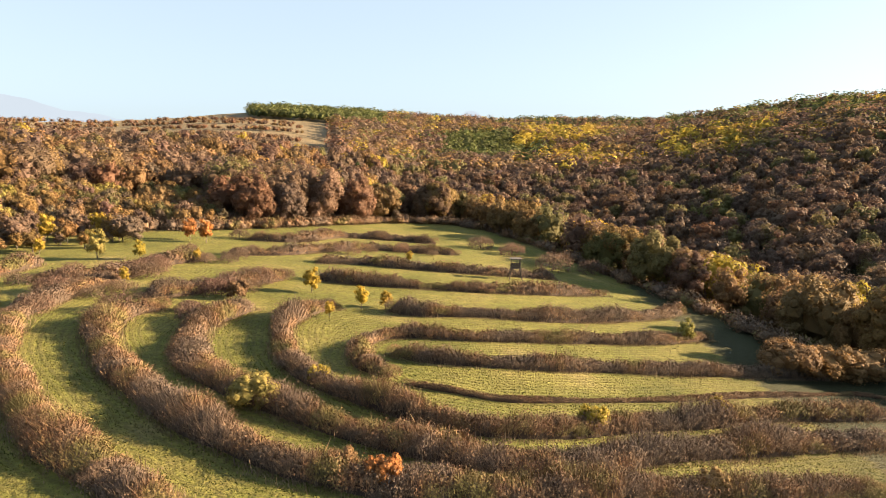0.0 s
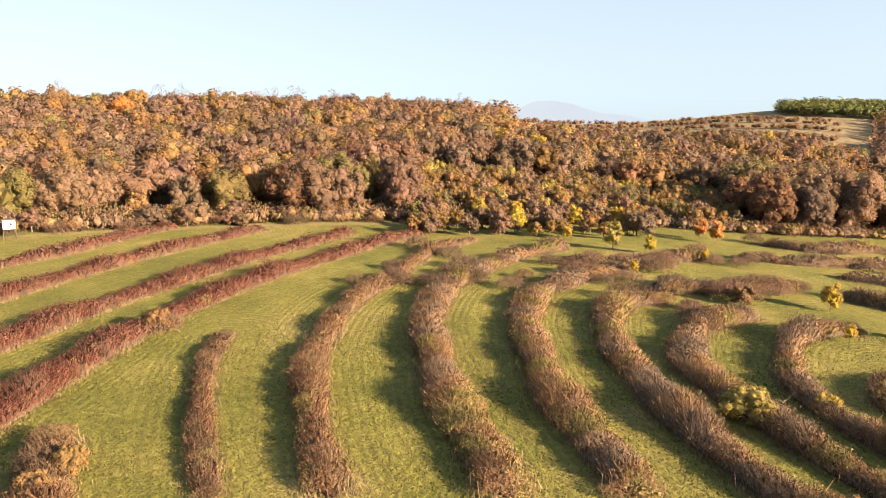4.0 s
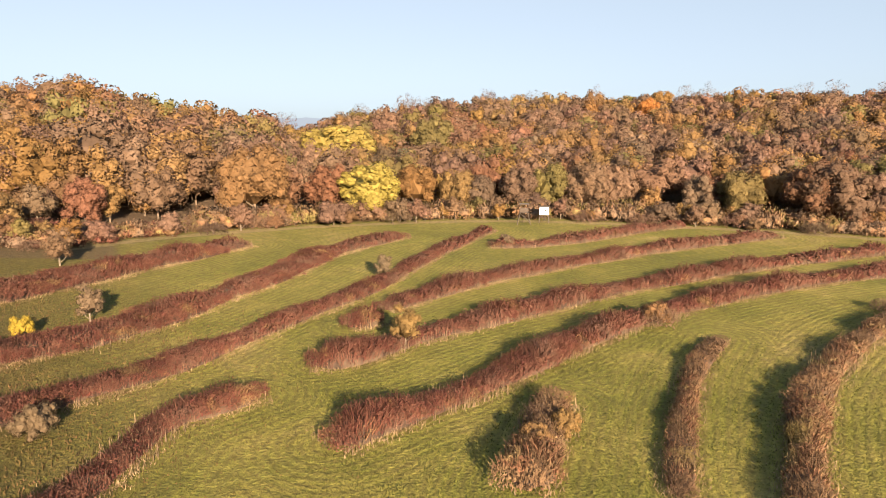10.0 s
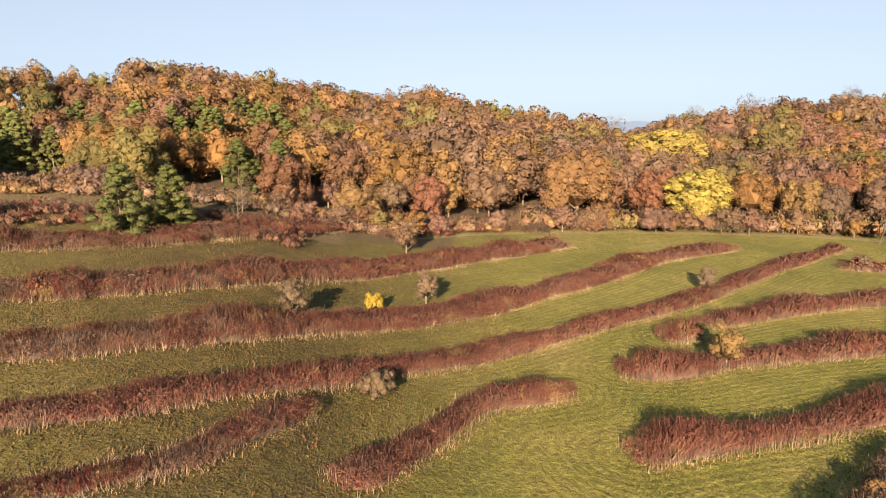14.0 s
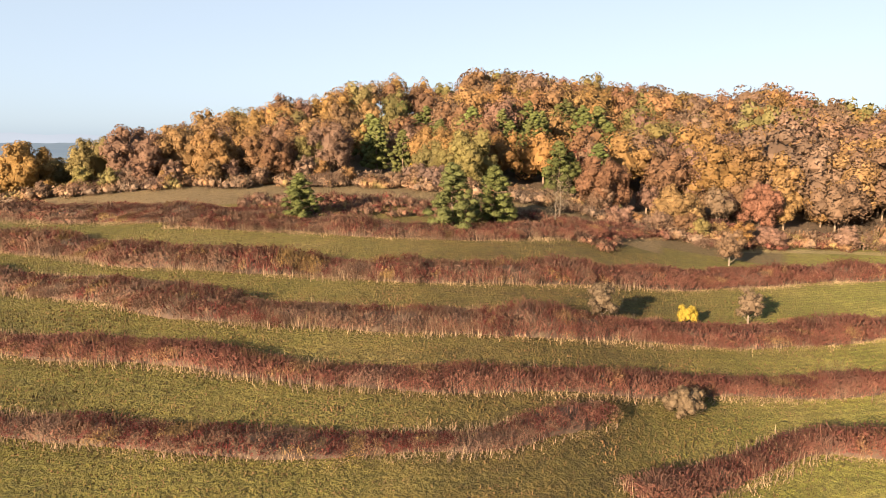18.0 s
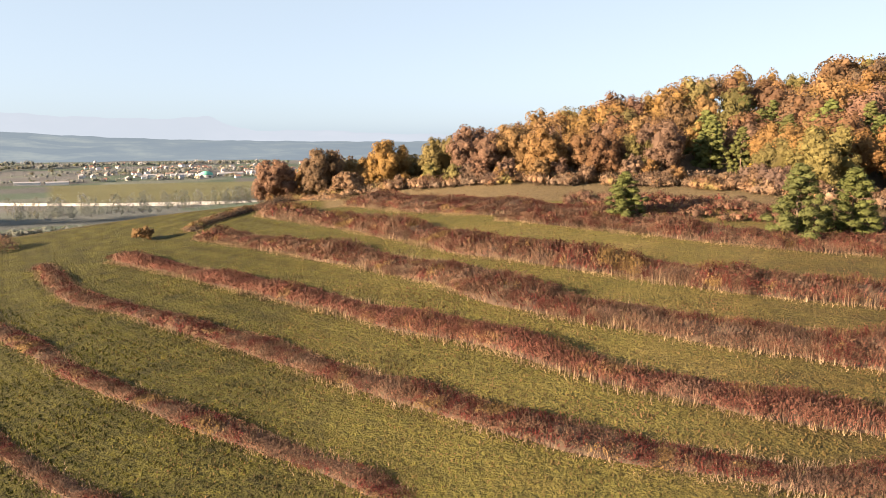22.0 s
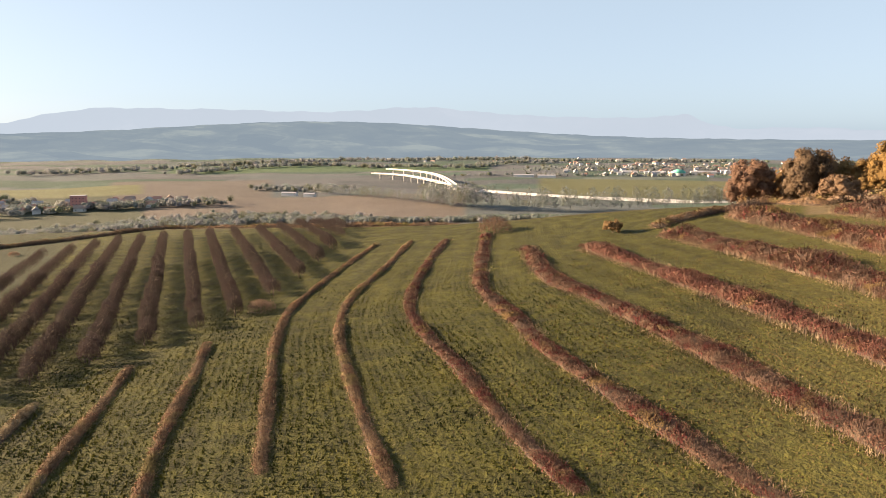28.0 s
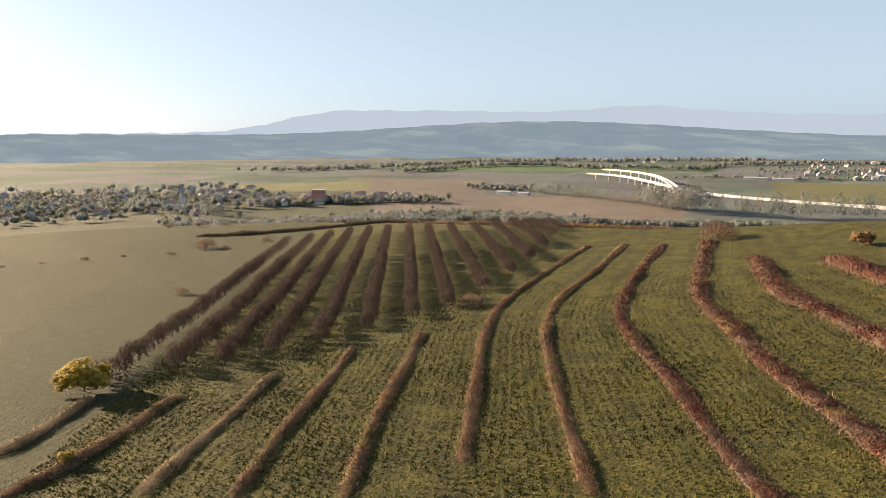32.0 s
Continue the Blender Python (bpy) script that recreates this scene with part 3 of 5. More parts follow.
# width, height, scrub
STYLE = {"oval": (3.4, 1.85, "bare"), "row": (3.0, 1.9, "bare"), "rise": (3.2, 1.8, "crimson"), "strip": (2.2, 1.0, "bare"), "path": (3.0, 1.25, "crimson"),
         "bank": (4.4, 1.45, "red"), "turn": (1.0, 0.38, "scrub"), "brow": (2.6, 1.2, "bare"), "upper": (8.0, 1.3, "red")}
OWN = {"oval_inner": (2.3, 1.6, "bare"), "oval_first": (2.2, 1.6, "bare"), "oval_first_low": (0.9, 0.5, "scrub"), "oval_second": (2.4, 2.0, "bare"), "oval_seventh": (2.6, 1.5, "scrub"),
       "strip_eight": (1.9, 0.9, "scrub"), "strip_nine": (3.0, 2.2, "scrub"), "bank_low": (2.6, 0.8, "red"), "bank_base": (1.8, 0.58, "red"), "turn_one": (1.3, 0.45, "red"), "bank_third": (5.0, 1.9, "red"), "upper_pines": (5.5, 1.6, "red"),
       "turn_five": (1.0, 0.38, "scrub"), "turn_six": (1.1, 0.35, "straw"), "turn_four": (1.0, 0.38, "scrub"), "turn_eight": (1.4, 0.6, "straw"), "turn_seven": (1.3, 0.45, "scrub"), "path_end": (2.6, 1.3, "crimson")}
LINES = {k: glide(v, 0.75) for k, v in HEDGES.items()}
ALL_LINES = np.vstack([v[0][::2] for v in LINES.values()])

# orchard: row feet along the headland, all rows run one way
ORCHARD_TURN = radians(139.0)
ROW_WAY = np.array([math.sin(ORCHARD_TURN), math.cos(ORCHARD_TURN)])
ROW_FEET = [(74.5, -36.5, 112), (69.9, -39.9, 116), (67.2, -44.3, 120), (65.2, -49.7, 122), (64.2, -56.9, 116), (62.8, -63.8, 110), (61.1, -71.1, 102), (59.5, -77.5, 96),
            (60.7, -88.1, 82), (62.9, -100.1, 70), (66.5, -112.5, 58), (70.5, -125.0, 50), (75.0, -137.0, 42), (80.0, -148.0, 32)]


def in_field(x, y):
    """The open pasture beyond the orchard's outer row."""
    return (x - 71.0) * (-ROW_WAY[1]) + (y + 36.5) * ROW_WAY[0] > 0


# ---- the ground, one sheet out to the horizon ----
def make_ground():
    rng = np.random.default_rng(3)
    r = list(np.arange(0.5, 30, 3.0)) + list(np.arange(30, 172, 0.8))
    while r[-1] < 4950:
        r.append(r[-1] * 1.021)
    r = np.array(r)
    na = 520
    a = np.linspace(0, 2 * math.pi, na, endpoint=False)
    R, A = np.meshgrid(r, a, indexing="ij")
    X, Y = (-R * np.sin(A)).ravel(), (R * np.cos(A)).ravel()
    Z = land(X, Y)
    me = bpy.data.meshes.new("ground")
    nr = len(r)
    i, j = np.meshgrid(np.arange(nr - 1), np.arange(na), indexing="ij")
    k = (j + 1) % na
    quads = np.stack([i * na + j, i * na + k, (i + 1) * na + k, (i + 1) * na + j], -1).reshape(-1, 4)[:, ::-1]
    me.vertices.add(nr * na + 1)
    me.vertices.foreach_set("co", np.vstack([np.stack([X, Y, Z], 1), [[0, 0, 0]]]).astype(np.float32).ravel())
    tris = np.stack([np.arange(na), np.full(na, nr * na), (np.arange(na) + 1) % na], 1)[:, ::-1]
    loops = np.concatenate([quads.ravel(), tris.ravel()]).astype(np.int32)
    me.loops.add(len(loops))
    me.loops.foreach_set("vertex_index", loops)
    me.polygons.add(len(quads) + na)
    me.polygons.foreach_set("loop_start", np.concatenate([np.arange(len(quads)) * 4, len(quads) * 4 + np.arange(na) * 3]).astype(np.int32))
    me.polygons.foreach_set("use_smooth", np.ones(len(quads) + na, dtype=bool))
    rr, b = R.ravel(), bearing(X, Y)
    # distance to the nearest hedge
    row = np.full(len(X), 30.0)
    near = np.where(rr < 240)[0]
    for s in range(0, len(near), 8000):
        q = near[s:s + 8000]
        row[q] = np.sqrt(((X[q, None] - ALL_LINES[None, :, 0]) ** 2 + (Y[q, None] - ALL_LINES[None, :, 1]) ** 2).min(1))
    edge = edge_r(X, Y)
    lawn = np.clip((edge - rr) / 4.0 + 0.5, 0, 1)
    field = in_field(X, Y) & (X > 40) & (rr < 330)
    lawn[field] = 0
    bb = b % 360
    lawn[(bb > 195) & (bb < 260) & ~field & (rr < 195)] = 1
    lawn[(rr > 112) & (bb > 108) & (bb < 150)] *= 0.25
    # colours of the land, with distant haze mixed into the valley fields
    col = np.tile(np.array([0.17, 0.12, 0.08]), (len(X), 1))
    col[field] = np.where(np.sin((X[field] * 0.5 + Y[field]) * 0.09 + np.sin(X[field] * 0.05))[:, None] > 0.55, (0.074, 0.080, 0.030), (0.062, 0.070, 0.027))
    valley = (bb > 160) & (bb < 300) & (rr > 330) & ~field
    u = X * 0.86 + Y * 0.5
    w = -X * 0.5 + Y * 0.86
    cell = np.floor(u / 260 + 0.4 * np.sin(w / 400)) * 7 + np.floor(w / 100 + 0.5 * np.sin(u / 500)) * 13
    pick = np.mod(np.sin(cell * 12.9898) * 43758.5, 1.0)
    # field tones greyed, then shifted to blue below: distant haze in their colour
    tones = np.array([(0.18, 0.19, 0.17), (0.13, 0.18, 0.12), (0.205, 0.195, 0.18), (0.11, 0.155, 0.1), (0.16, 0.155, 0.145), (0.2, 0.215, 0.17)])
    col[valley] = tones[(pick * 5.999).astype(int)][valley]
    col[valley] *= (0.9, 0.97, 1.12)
    for b0, b1, r0, r1, c in VALLEY_FIELDS:
        col[valley & (bb > b0) & (bb < b1) & (rr > r0) & (rr < r1)] = c
    col[(bb > 8) & (bb < 36) & (rr > 480)] = (0.33, 0.255, 0.15)
    dry = (bb > 117) & (bb < 172) & (rr > edge - 15) & (rr < edge + 4)
    col[dry] = (0.25, 0.19, 0.105)
    lawn[dry] = 0
    track = (bb > 38) & (bb < 112) & (rr > edge - 6.5) & (rr < edge - 3.0)
    col[track] = (0.42, 0.33, 0.2)
    lawn[track] = 0.35
    for nm, data, typ in (("row", row, "FLOAT"), ("lawn", lawn, "FLOAT"), ("green", np.clip((bb - 152) / 26, 0, 1) * np.clip((345 - bb) / 60, 0, 1), "FLOAT"), ("rough", np.clip((bb - 103) / 18, 0, 1) * (0.88 - 0.35 * np.clip((bb - 132) / 16, 0, 1) + 0.47 * np.clip((bb - 172) / 16, 0, 1)) * np.clip((345 - bb) / 60, 0, 1), "FLOAT")):
        at = me.attributes.new(nm, typ, "POINT")
        at.data.foreach_set("value", np.append(data, data[0]).astype(np.float32))
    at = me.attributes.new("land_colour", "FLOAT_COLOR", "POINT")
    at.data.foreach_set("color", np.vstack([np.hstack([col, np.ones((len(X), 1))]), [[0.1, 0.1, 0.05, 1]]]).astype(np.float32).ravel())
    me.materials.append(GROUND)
    me.update()
    return tagged(new("ground", me), "rolling grassland, mown between hedges, falling to a wide valley", "ground", kind="structure")


# bearing from, to, distance from, to, colour
VALLEY_FIELDS = [(216, 262, 420, 1250, (0.12, 0.13, 0.085)), (198, 224, 760, 1080, (0.235, 0.195, 0.17)), (214, 226, 1080, 1500, (0.21, 0.18, 0.16)), (224, 236, 1200, 1400, (0.235, 0.235, 0.12)), (196, 222, 1780, 2180, (0.13, 0.20, 0.10)),
                 (172, 192, 1050, 1500, (0.19, 0.19, 0.09)), (160, 196, 400, 700, (0.16, 0.13, 0.07))]
make_ground()



# ---- hedges ----
TWIGS, SPRAYS = 480, 560


def shrub_mesh(seed, mat):
    """A twiggy shrub one metre high and about one metre out from its middle: upright twigs and small sprays round a dense heart."""
    rng = np.random.default_rng(seed)
    k = TWIGS
    a, q = rng.uniform(0, 6.283, k), np.sqrt(rng.uniform(0, 1, k))
    dome = (0.55 + 0.45 * np.sqrt(np.maximum(0, 1 - q ** 2))) * (1 + 0.1 * np.sin(3 * a + seed) * q) * rng.uniform(0.82, 1.06, k)
    base = np.stack([np.cos(a) * q * 0.95, np.sin(a) * q * 0.95, dome * rng.uniform(0.45, 0.85, k)], 1)
    lean = unit(np.stack([np.cos(a) * q * 0.7, np.sin(a) * q * 0.7, np.ones(k)], 1) + rng.normal(0, 0.3, (k, 3)))
    side = unit(np.cross(lean, rng.normal(0, 1, (k, 3))))
    ln, wd = (rng.uniform(0.08, 0.2, k) * dome)[:, None], rng.uniform(0.006, 0.013, k)[:, None]
    twig = np.stack([base - side * wd - lean * ln, base + side * wd - lean * ln, base + lean * ln], 1)
    m = SPRAYS
    a, q = rng.uniform(0, 6.283, m), np.sqrt(rng.uniform(0, 1, m))
    d = unit(np.stack([np.cos(a) * q, np.sin(a) * q, np.sqrt(1 - q ** 2) * rng.uniform(0.3, 1, m)], 1))
    c = d * np.array([0.88, 0.88, 0.84]) * rng.uniform(0.8, 1.06, (m, 1)) * (1 + 0.08 * np.sin(3 * a + seed) * q)[:, None]
    leaf = cards(rng, c, d + np.array([0, 0, 0.4]), 0.032, 1.2, 0.7)
    return quad_mesh("shrub", np.vstack([twig, leaf]), mat)


SCRUBS = {"bare": MAUVE, "red": DOGWOOD, "crimson": CRIMSON, "scrub": SCRUB, "straw": STRAW}
SHRUBS = {k: [shrub_mesh(11 * i + j, m) for j in range(5)] for i, (k, m) in enumerate(SCRUBS.items())}
HEDGE_LABEL = {"bare": "leafless grey-brown scrub hedge along a grassy terrace bank", "crimson": "dark crimson dogwood scrub on a terrace bank", "red": "dry red-brown dogwood scrub and weeds on a terrace bank",
               "scrub": "low russet scrub hedge along a mown grass strip", "straw": "low strip of dry straw-coloured weeds between mown grass"}


def mesh_quads(me):
    co = np.empty(len(me.vertices) * 3, np.float32)
    me.vertices.foreach_get("co", co)
    return co.reshape(-1, 3, 3)


def make_hedge(name):
    wd, ht, kind = OWN.get(name, STYLE[name.split("_")[0]])
    rng = np.random.default_rng(sum(map(ord, name)))
    line, way = LINES[name]
    root = new("hedge")
    root.location = (line[0][0], line[0][1], ground_z(*line[0]))
    tagged(root, HEDGE_LABEL[kind], "hedge", "hedges on the terraces")
    o = np.array(root.location)
    # turf bank
    nrm = np.stack([-np.sin(way), np.cos(way)], 1)
    v, f = [], []
    prof = [(-0.36, -0.12), (-0.28, 0.05), (-0.13, 0.16), (0.1, 0.18), (0.28, 0.06), (0.36, -0.12)]
    for i, (p, nn) in enumerate(zip(line, nrm)):
        end = min(1.0, 0.25 + min(i, len(line) - 1 - i) * 0.3)
        for s, h in prof:
            q = p + nn * s * wd * (1 + 0.12 * math.sin(i * 0.9 + s * 5)) * end
            v.append((q[0] - o[0], q[1] - o[1], ground_z(*q) + h * min(1.0, ht * 0.6) * end * (1 + 0.25 * math.sin(i * 0.7)) - o[2]))
    m = len(prof)
    for i in range(len(line) - 1):
        for j in range(m - 1):
            f.append((i * m + j, (i + 1) * m + j, (i + 1) * m + j + 1, i * m + j + 1))
    part("bank", mesh_of("bank", v, f, BANK, True), root, "bank of brown turf under the scrub")
    # the dense heart of the hedge, its inner shade in the colour, and upright brush all over it
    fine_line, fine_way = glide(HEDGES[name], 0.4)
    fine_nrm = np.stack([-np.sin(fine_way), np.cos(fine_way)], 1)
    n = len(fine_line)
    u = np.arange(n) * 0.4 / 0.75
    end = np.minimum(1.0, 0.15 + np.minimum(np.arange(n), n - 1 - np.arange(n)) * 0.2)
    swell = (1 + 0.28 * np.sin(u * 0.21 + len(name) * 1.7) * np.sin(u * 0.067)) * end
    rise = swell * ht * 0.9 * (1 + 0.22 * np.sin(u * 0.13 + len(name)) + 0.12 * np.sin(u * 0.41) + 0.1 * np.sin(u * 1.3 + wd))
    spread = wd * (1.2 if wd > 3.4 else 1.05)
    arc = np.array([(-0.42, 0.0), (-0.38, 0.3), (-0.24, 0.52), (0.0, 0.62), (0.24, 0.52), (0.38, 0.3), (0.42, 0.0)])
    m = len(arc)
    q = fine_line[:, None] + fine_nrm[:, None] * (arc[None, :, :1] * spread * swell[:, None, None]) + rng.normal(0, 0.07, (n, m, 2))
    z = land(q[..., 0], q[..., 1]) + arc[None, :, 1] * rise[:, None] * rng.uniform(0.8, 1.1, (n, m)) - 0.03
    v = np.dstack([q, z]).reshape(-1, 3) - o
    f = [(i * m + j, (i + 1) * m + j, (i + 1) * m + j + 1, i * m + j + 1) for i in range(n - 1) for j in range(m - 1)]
    part("thicket", mesh_of("thicket", v.tolist(), f, HEART_SHADE, True), root, "solid twig-brown heart of the hedge, inner shade put into its colour")
    far_line = np.hypot(fine_line[:, 0], fine_line[:, 1])
    many = np.where(far_line < 70, 190, np.where(far_line < 118, 115, 45)) * (0.35 + wd / 5.2)
    if kind in ("red", "scrub", "straw"):
        many = many * np.clip(0.75 + 0.55 * np.sin(u * 0.37 + wd) * np.sin(u * 0.113 + 1.0), 0.25, 1.2)
    i = np.repeat(np.arange(n), rng.poisson(many))
    k = len(i)
    a = rng.uniform(-1, 1, k)
    dome = np.sqrt(1 - 0.8 * a ** 2)
    tall = rise[i] * dome * rng.uniform(0.72, 1.12, k) * np.where(rng.random(k) < 0.06, 1.25, 1.0) + 0.08
    p = fine_line[i] + fine_nrm[i] * (a * 0.5 * spread * swell[i])[:, None] + rng.normal(0, 0.12, (k, 2))
    ground = land(p[:, 0], p[:, 1])
    foot = np.stack([p[:, 0], p[:, 1], ground + tall * rng.uniform(0.3, 0.74, k)], 1) - o
    lean = fine_nrm[i] * (a * 0.25)[:, None] + rng.normal(0, 0.16, (k, 2))
    tip = np.stack([p[:, 0] + lean[:, 0] * tall, p[:, 1] + lean[:, 1] * tall, ground + tall], 1) - o
    w = rng.uniform(0, 6.283, k)
    g = np.stack([np.cos(w), np.sin(w), rng.normal(0, 0.3, k)], 1) * (rng.uniform(0.02, 0.05, k) * np.where(far_line[i] < 70, 1.0, np.where(far_line[i] < 118, 1.35, 2.2)))[:, None]
    spray = rng.random(k) < 0.45
    d = np.stack([fine_nrm[i, 0] * a, fine_nrm[i, 1] * a, dome], 1)
    leafy = cards(rng, tip[spray] - np.array([0, 0, 0.1]), d[spray], 0.05 * np.where(far_line[i[spray]] < 70, 1.0, np.where(far_line[i[spray]] < 118, 1.4, 2.4)), 1.3, 0.7)
    wisps = np.vstack([facing(np.stack([foot - g, foot + g, tip], 1)[~spray], unit(d[~spray]), 0.7), facing(leafy, unit(d[spray]), 0.6)])
    wine = (kind == "red") & (bearing(wisps[:, 0, 0] + o[0], wisps[:, 0, 1] + o[1]) % 360 < 128 + rng.normal(0, 7, len(wisps)))
    for own, mat in ((wisps[wine], CRIMSON), (wisps[~wine], SCRUBS[kind])):
        if len(own):
            tagged(part("brushwood", quad_mesh("brushwood", own, mat), root, "upright dry twigs and seed heads"), kind="stuff")
    # scrub, shrub by shrub; the far ends in one piece
    far = []
    step = 2 if wd > 1.5 else 1
    lanes = (-0.3, 0.3) if wd > 3.4 else (0.0,)
    for i in range(0, len(line), step):
        for lane in lanes:
            if rng.random() < 0.08:
                continue
            swell = 1 + 0.28 * math.sin(i * 0.21 + len(name) * 1.7) * math.sin(i * 0.067) + rng.normal(0, 0.08)
            p = line[i] + nrm[i] * (lane * wd + rng.normal(0, 0.09) * wd)
            sx = rng.uniform(0.8, 1.2) * (1.15 if step == 2 else 0.75)
            sy = swell * wd * rng.uniform(0.5, 0.7) * (0.7 if len(lanes) == 2 else 1.0)
            sz = swell * ht * rng.uniform(0.62, 1.05) * (1 + 0.22 * math.sin(i * 0.13 + len(name)) + 0.12 * math.sin(i * 0.41))
            z = ground_z(*p) + 0.1
            turn = way[i] + rng.uniform(-0.3, 0.3) + (math.pi if rng.random() < 0.5 else 0)
            own = "crimson" if kind == "red" and bearing(p[0], p[1]) % 360 < 126 + rng.normal(0, 6) else kind
            me = SHRUBS[own][rng.integers(0, 5)]
            if p[0] ** 2 + p[1] ** 2 < 118 ** 2:
                ob = part("shrub", me, root)
                ob.matrix_basis = Matrix.Translation((p[0] - o[0], p[1] - o[1], z - o[2])) @ Matrix.Rotation(turn, 4, "Z") @ Matrix.Diagonal((sx, sy, sz, 1))
            else:
                q = mesh_quads(me)
                q = np.vstack([q[:TWIGS:3], q[TWIGS::2]]) * np.array([sx, sy, sz])
                c, s = math.cos(turn), math.sin(turn)
                q = np.stack([q[..., 0] * c - q[..., 1] * s, q[..., 0] * s + q[..., 1] * c, q[..., 2]], -1)
                far.append(q + np.array([p[0] - o[0], p[1] - o[1], z - o[2]]))
    if far:
        tagged(part("scrub", quad_mesh("scrub", np.vstack(far), SCRUBS[kind]), root), kind="stuff")
    # dead stalks over the whole bank, and a fringe of dry grass along both feet
    for what, mat, many, low, high, label in (("undergrowth", STALK, 110 if kind in ("red", "crimson") else 25, 0.35, 0.85, "brown dead weeds standing in the scrub"), ("dry_grass", STRAW, 120, 0.08, 0.26, "fringe of pale dry grass")):
        k = int(len(line) * many * (0.5 + wd / 6))
        i = rng.integers(0, len(line), k)
        i = i[np.sin(i * 0.31 + many) + rng.normal(0, 0.7, k) > -0.5]
        if kind in ("red", "crimson") and what == "undergrowth":
            i = i[(bearing(line[i, 0], line[i, 1]) % 360 > 128) | (rng.random(len(i)) < 0.35)]
        k = len(i)
        s = wd * (rng.uniform(-0.62, 0.62, k) if what == "undergrowth" else rng.choice([-1.0, 1.0], k) * rng.normal(0.52, 0.11, k))
        p = line[i] + nrm[i] * s[:, None] + rng.normal(0, 0.35, (k, 2))
        hh = rng.uniform(low, high, k) * min(1.6, ht)
        a = rng.uniform(0, 6.283, k)
        u = np.stack([np.cos(a), np.sin(a), np.zeros(k)], 1) * rng.uniform(0.02, 0.045, k)[:, None]
        b0 = np.stack([p[:, 0] - o[0], p[:, 1] - o[1], land(p[:, 0], p[:, 1]) - o[2] - 0.03], 1)
        tip = np.stack([rng.normal(0, 0.13, k), rng.normal(0, 0.13, k), hh], 1)
        tagged(part(what, quad_mesh(what, np.stack([b0 - u, b0 + u, b0 + tip], 1), mat), root, label), kind="stuff")


for hedge_line in HEDGES:
    make_hedge(hedge_line)


# ---- trees ----
def make_kinds():
    kinds = {}
    # count, height, radius, foot of the crown, lobes, small lobes on each, leaf clumps, their size
    spec = {"oak": (8, 13.0, 5.8, 0.2, 14, 5, 4600, 0.155), "birch": (4, 9.0, 2.7, 0.6, 11, 3, 1500, 0.11), "bush": (4, 3.6, 2.2, 0.0, 10, 4, 1800, 0.06), "scrubby": (4, 7.5, 2.7, 0.5, 9, 4, 1500, 0.1)}
    for kind, (n, h, r, low, big, small, k, size) in spec.items():
        kinds[kind] = []
        for i in range(n):
            rng = np.random.default_rng(100 + 17 * i + len(kind) * 7)
            full = kind in ("oak", "bush")
            kinds[kind].append((trunk_mesh("trunk", rng, h, 0.03 * h * (0.6 if kind in ("birch", "bush") else 1.0), r, low, 7 if kind != "bush" else 5, PALE_BARK if kind in ("birch", "scrubby") else BARK),
                                quad_mesh("crown", crown_mesh(rng, h, r * rng.uniform(0.88, 1.12), low, big, small, k, size, 0.45 if full else 0.6, (0.86, 1.1) if full else (0.75, 1.2), 0.7 if full else 0.65), LEAF)))
    kinds["pine"] = []
    for i in range(4):
        rng = np.random.default_rng(500 + i)
        kinds["pine"].append((trunk_mesh("trunk", rng, 10.0, 0.2, 2.2, 1.0, 6, BARK), quad_mesh("crown", pine_quads(rng, 5600, 10.0, 3.3, 0.6), LEAF)))
    kinds["orchard"] = []
    for i in range(5):
        rng = np.random.default_rng(600 + i)
        kinds["orchard"].append((trunk_mesh("trunk", rng, 3.2, 0.09, 1.3, 0.7, 8, BARK), quad_mesh("crown", mesh_quads(shrub_mesh(40 + i, LEAF)) * np.array([1.25, 1.25, 2.75]) + np.array([0, 0, 0.45]), LEAF)))
    kinds["twiggy"] = []
    for i in range(5):
        rng = np.random.default_rng(800 + i)
        kinds["twiggy"].append((trunk_mesh("trunk", rng, 0.9, 0.04, 0.6, 0.15, 7, BARK), shrub_mesh(70 + i, LEAF)))
    kinds["bare"] = []
    for i in range(3):
        rng = np.random.default_rng(700 + i)
        kinds["bare"].append((trunk_mesh("trunk", rng, 9.0, 0.11, 3.2, 2.0, 18, PALE_BARK), quad_mesh("crown", crown_mesh(rng, 9.0, 2.6, 2.0, 9, 4, 900, 0.07, 0.8, (0.4, 1.2), 0), LEAF)))
    return kinds


KINDS = make_kinds()
BASE_H = {"oak": 13.0, "birch": 9.0, "bush": 3.6, "scrubby": 7.5, "pine": 10.0, "orchard": 3.2, "bare": 9.0, "twiggy": 1.0}
# the last two tints hold the grey-blue of distant haze
TINT = {"oak_brown": (0.246, 0.160, 0.111), "ochre": (0.32, 0.2, 0.092), "russet": (0.262, 0.139, 0.087), "pinkish": (0.279, 0.177, 0.128), "yellow": (0.52, 0.385, 0.065), "olive": (0.22, 0.188, 0.075), "gold": (0.31, 0.19, 0.075), "rust": (0.230, 0.136, 0.078), "mauve": (0.193, 0.131, 0.098), "twig": (0.235, 0.150, 0.110), "orange": (0.540, 0.240, 0.080), "pine": (0.14, 0.158, 0.052), "twigs": (0.110, 0.080, 0.060), "plum": (0.066, 0.047, 0.043), "red": (0.440, 0.140, 0.090), "straw": (0.210, 0.160, 0.100), "lime": (0.42, 0.345, 0.10), "grey": (0.29, 0.26, 0.225), "greygreen": (0.2, 0.21, 0.145), "haze_grey": (0.31, 0.33, 0.345), "haze_green": (0.25, 0.28, 0.265)}
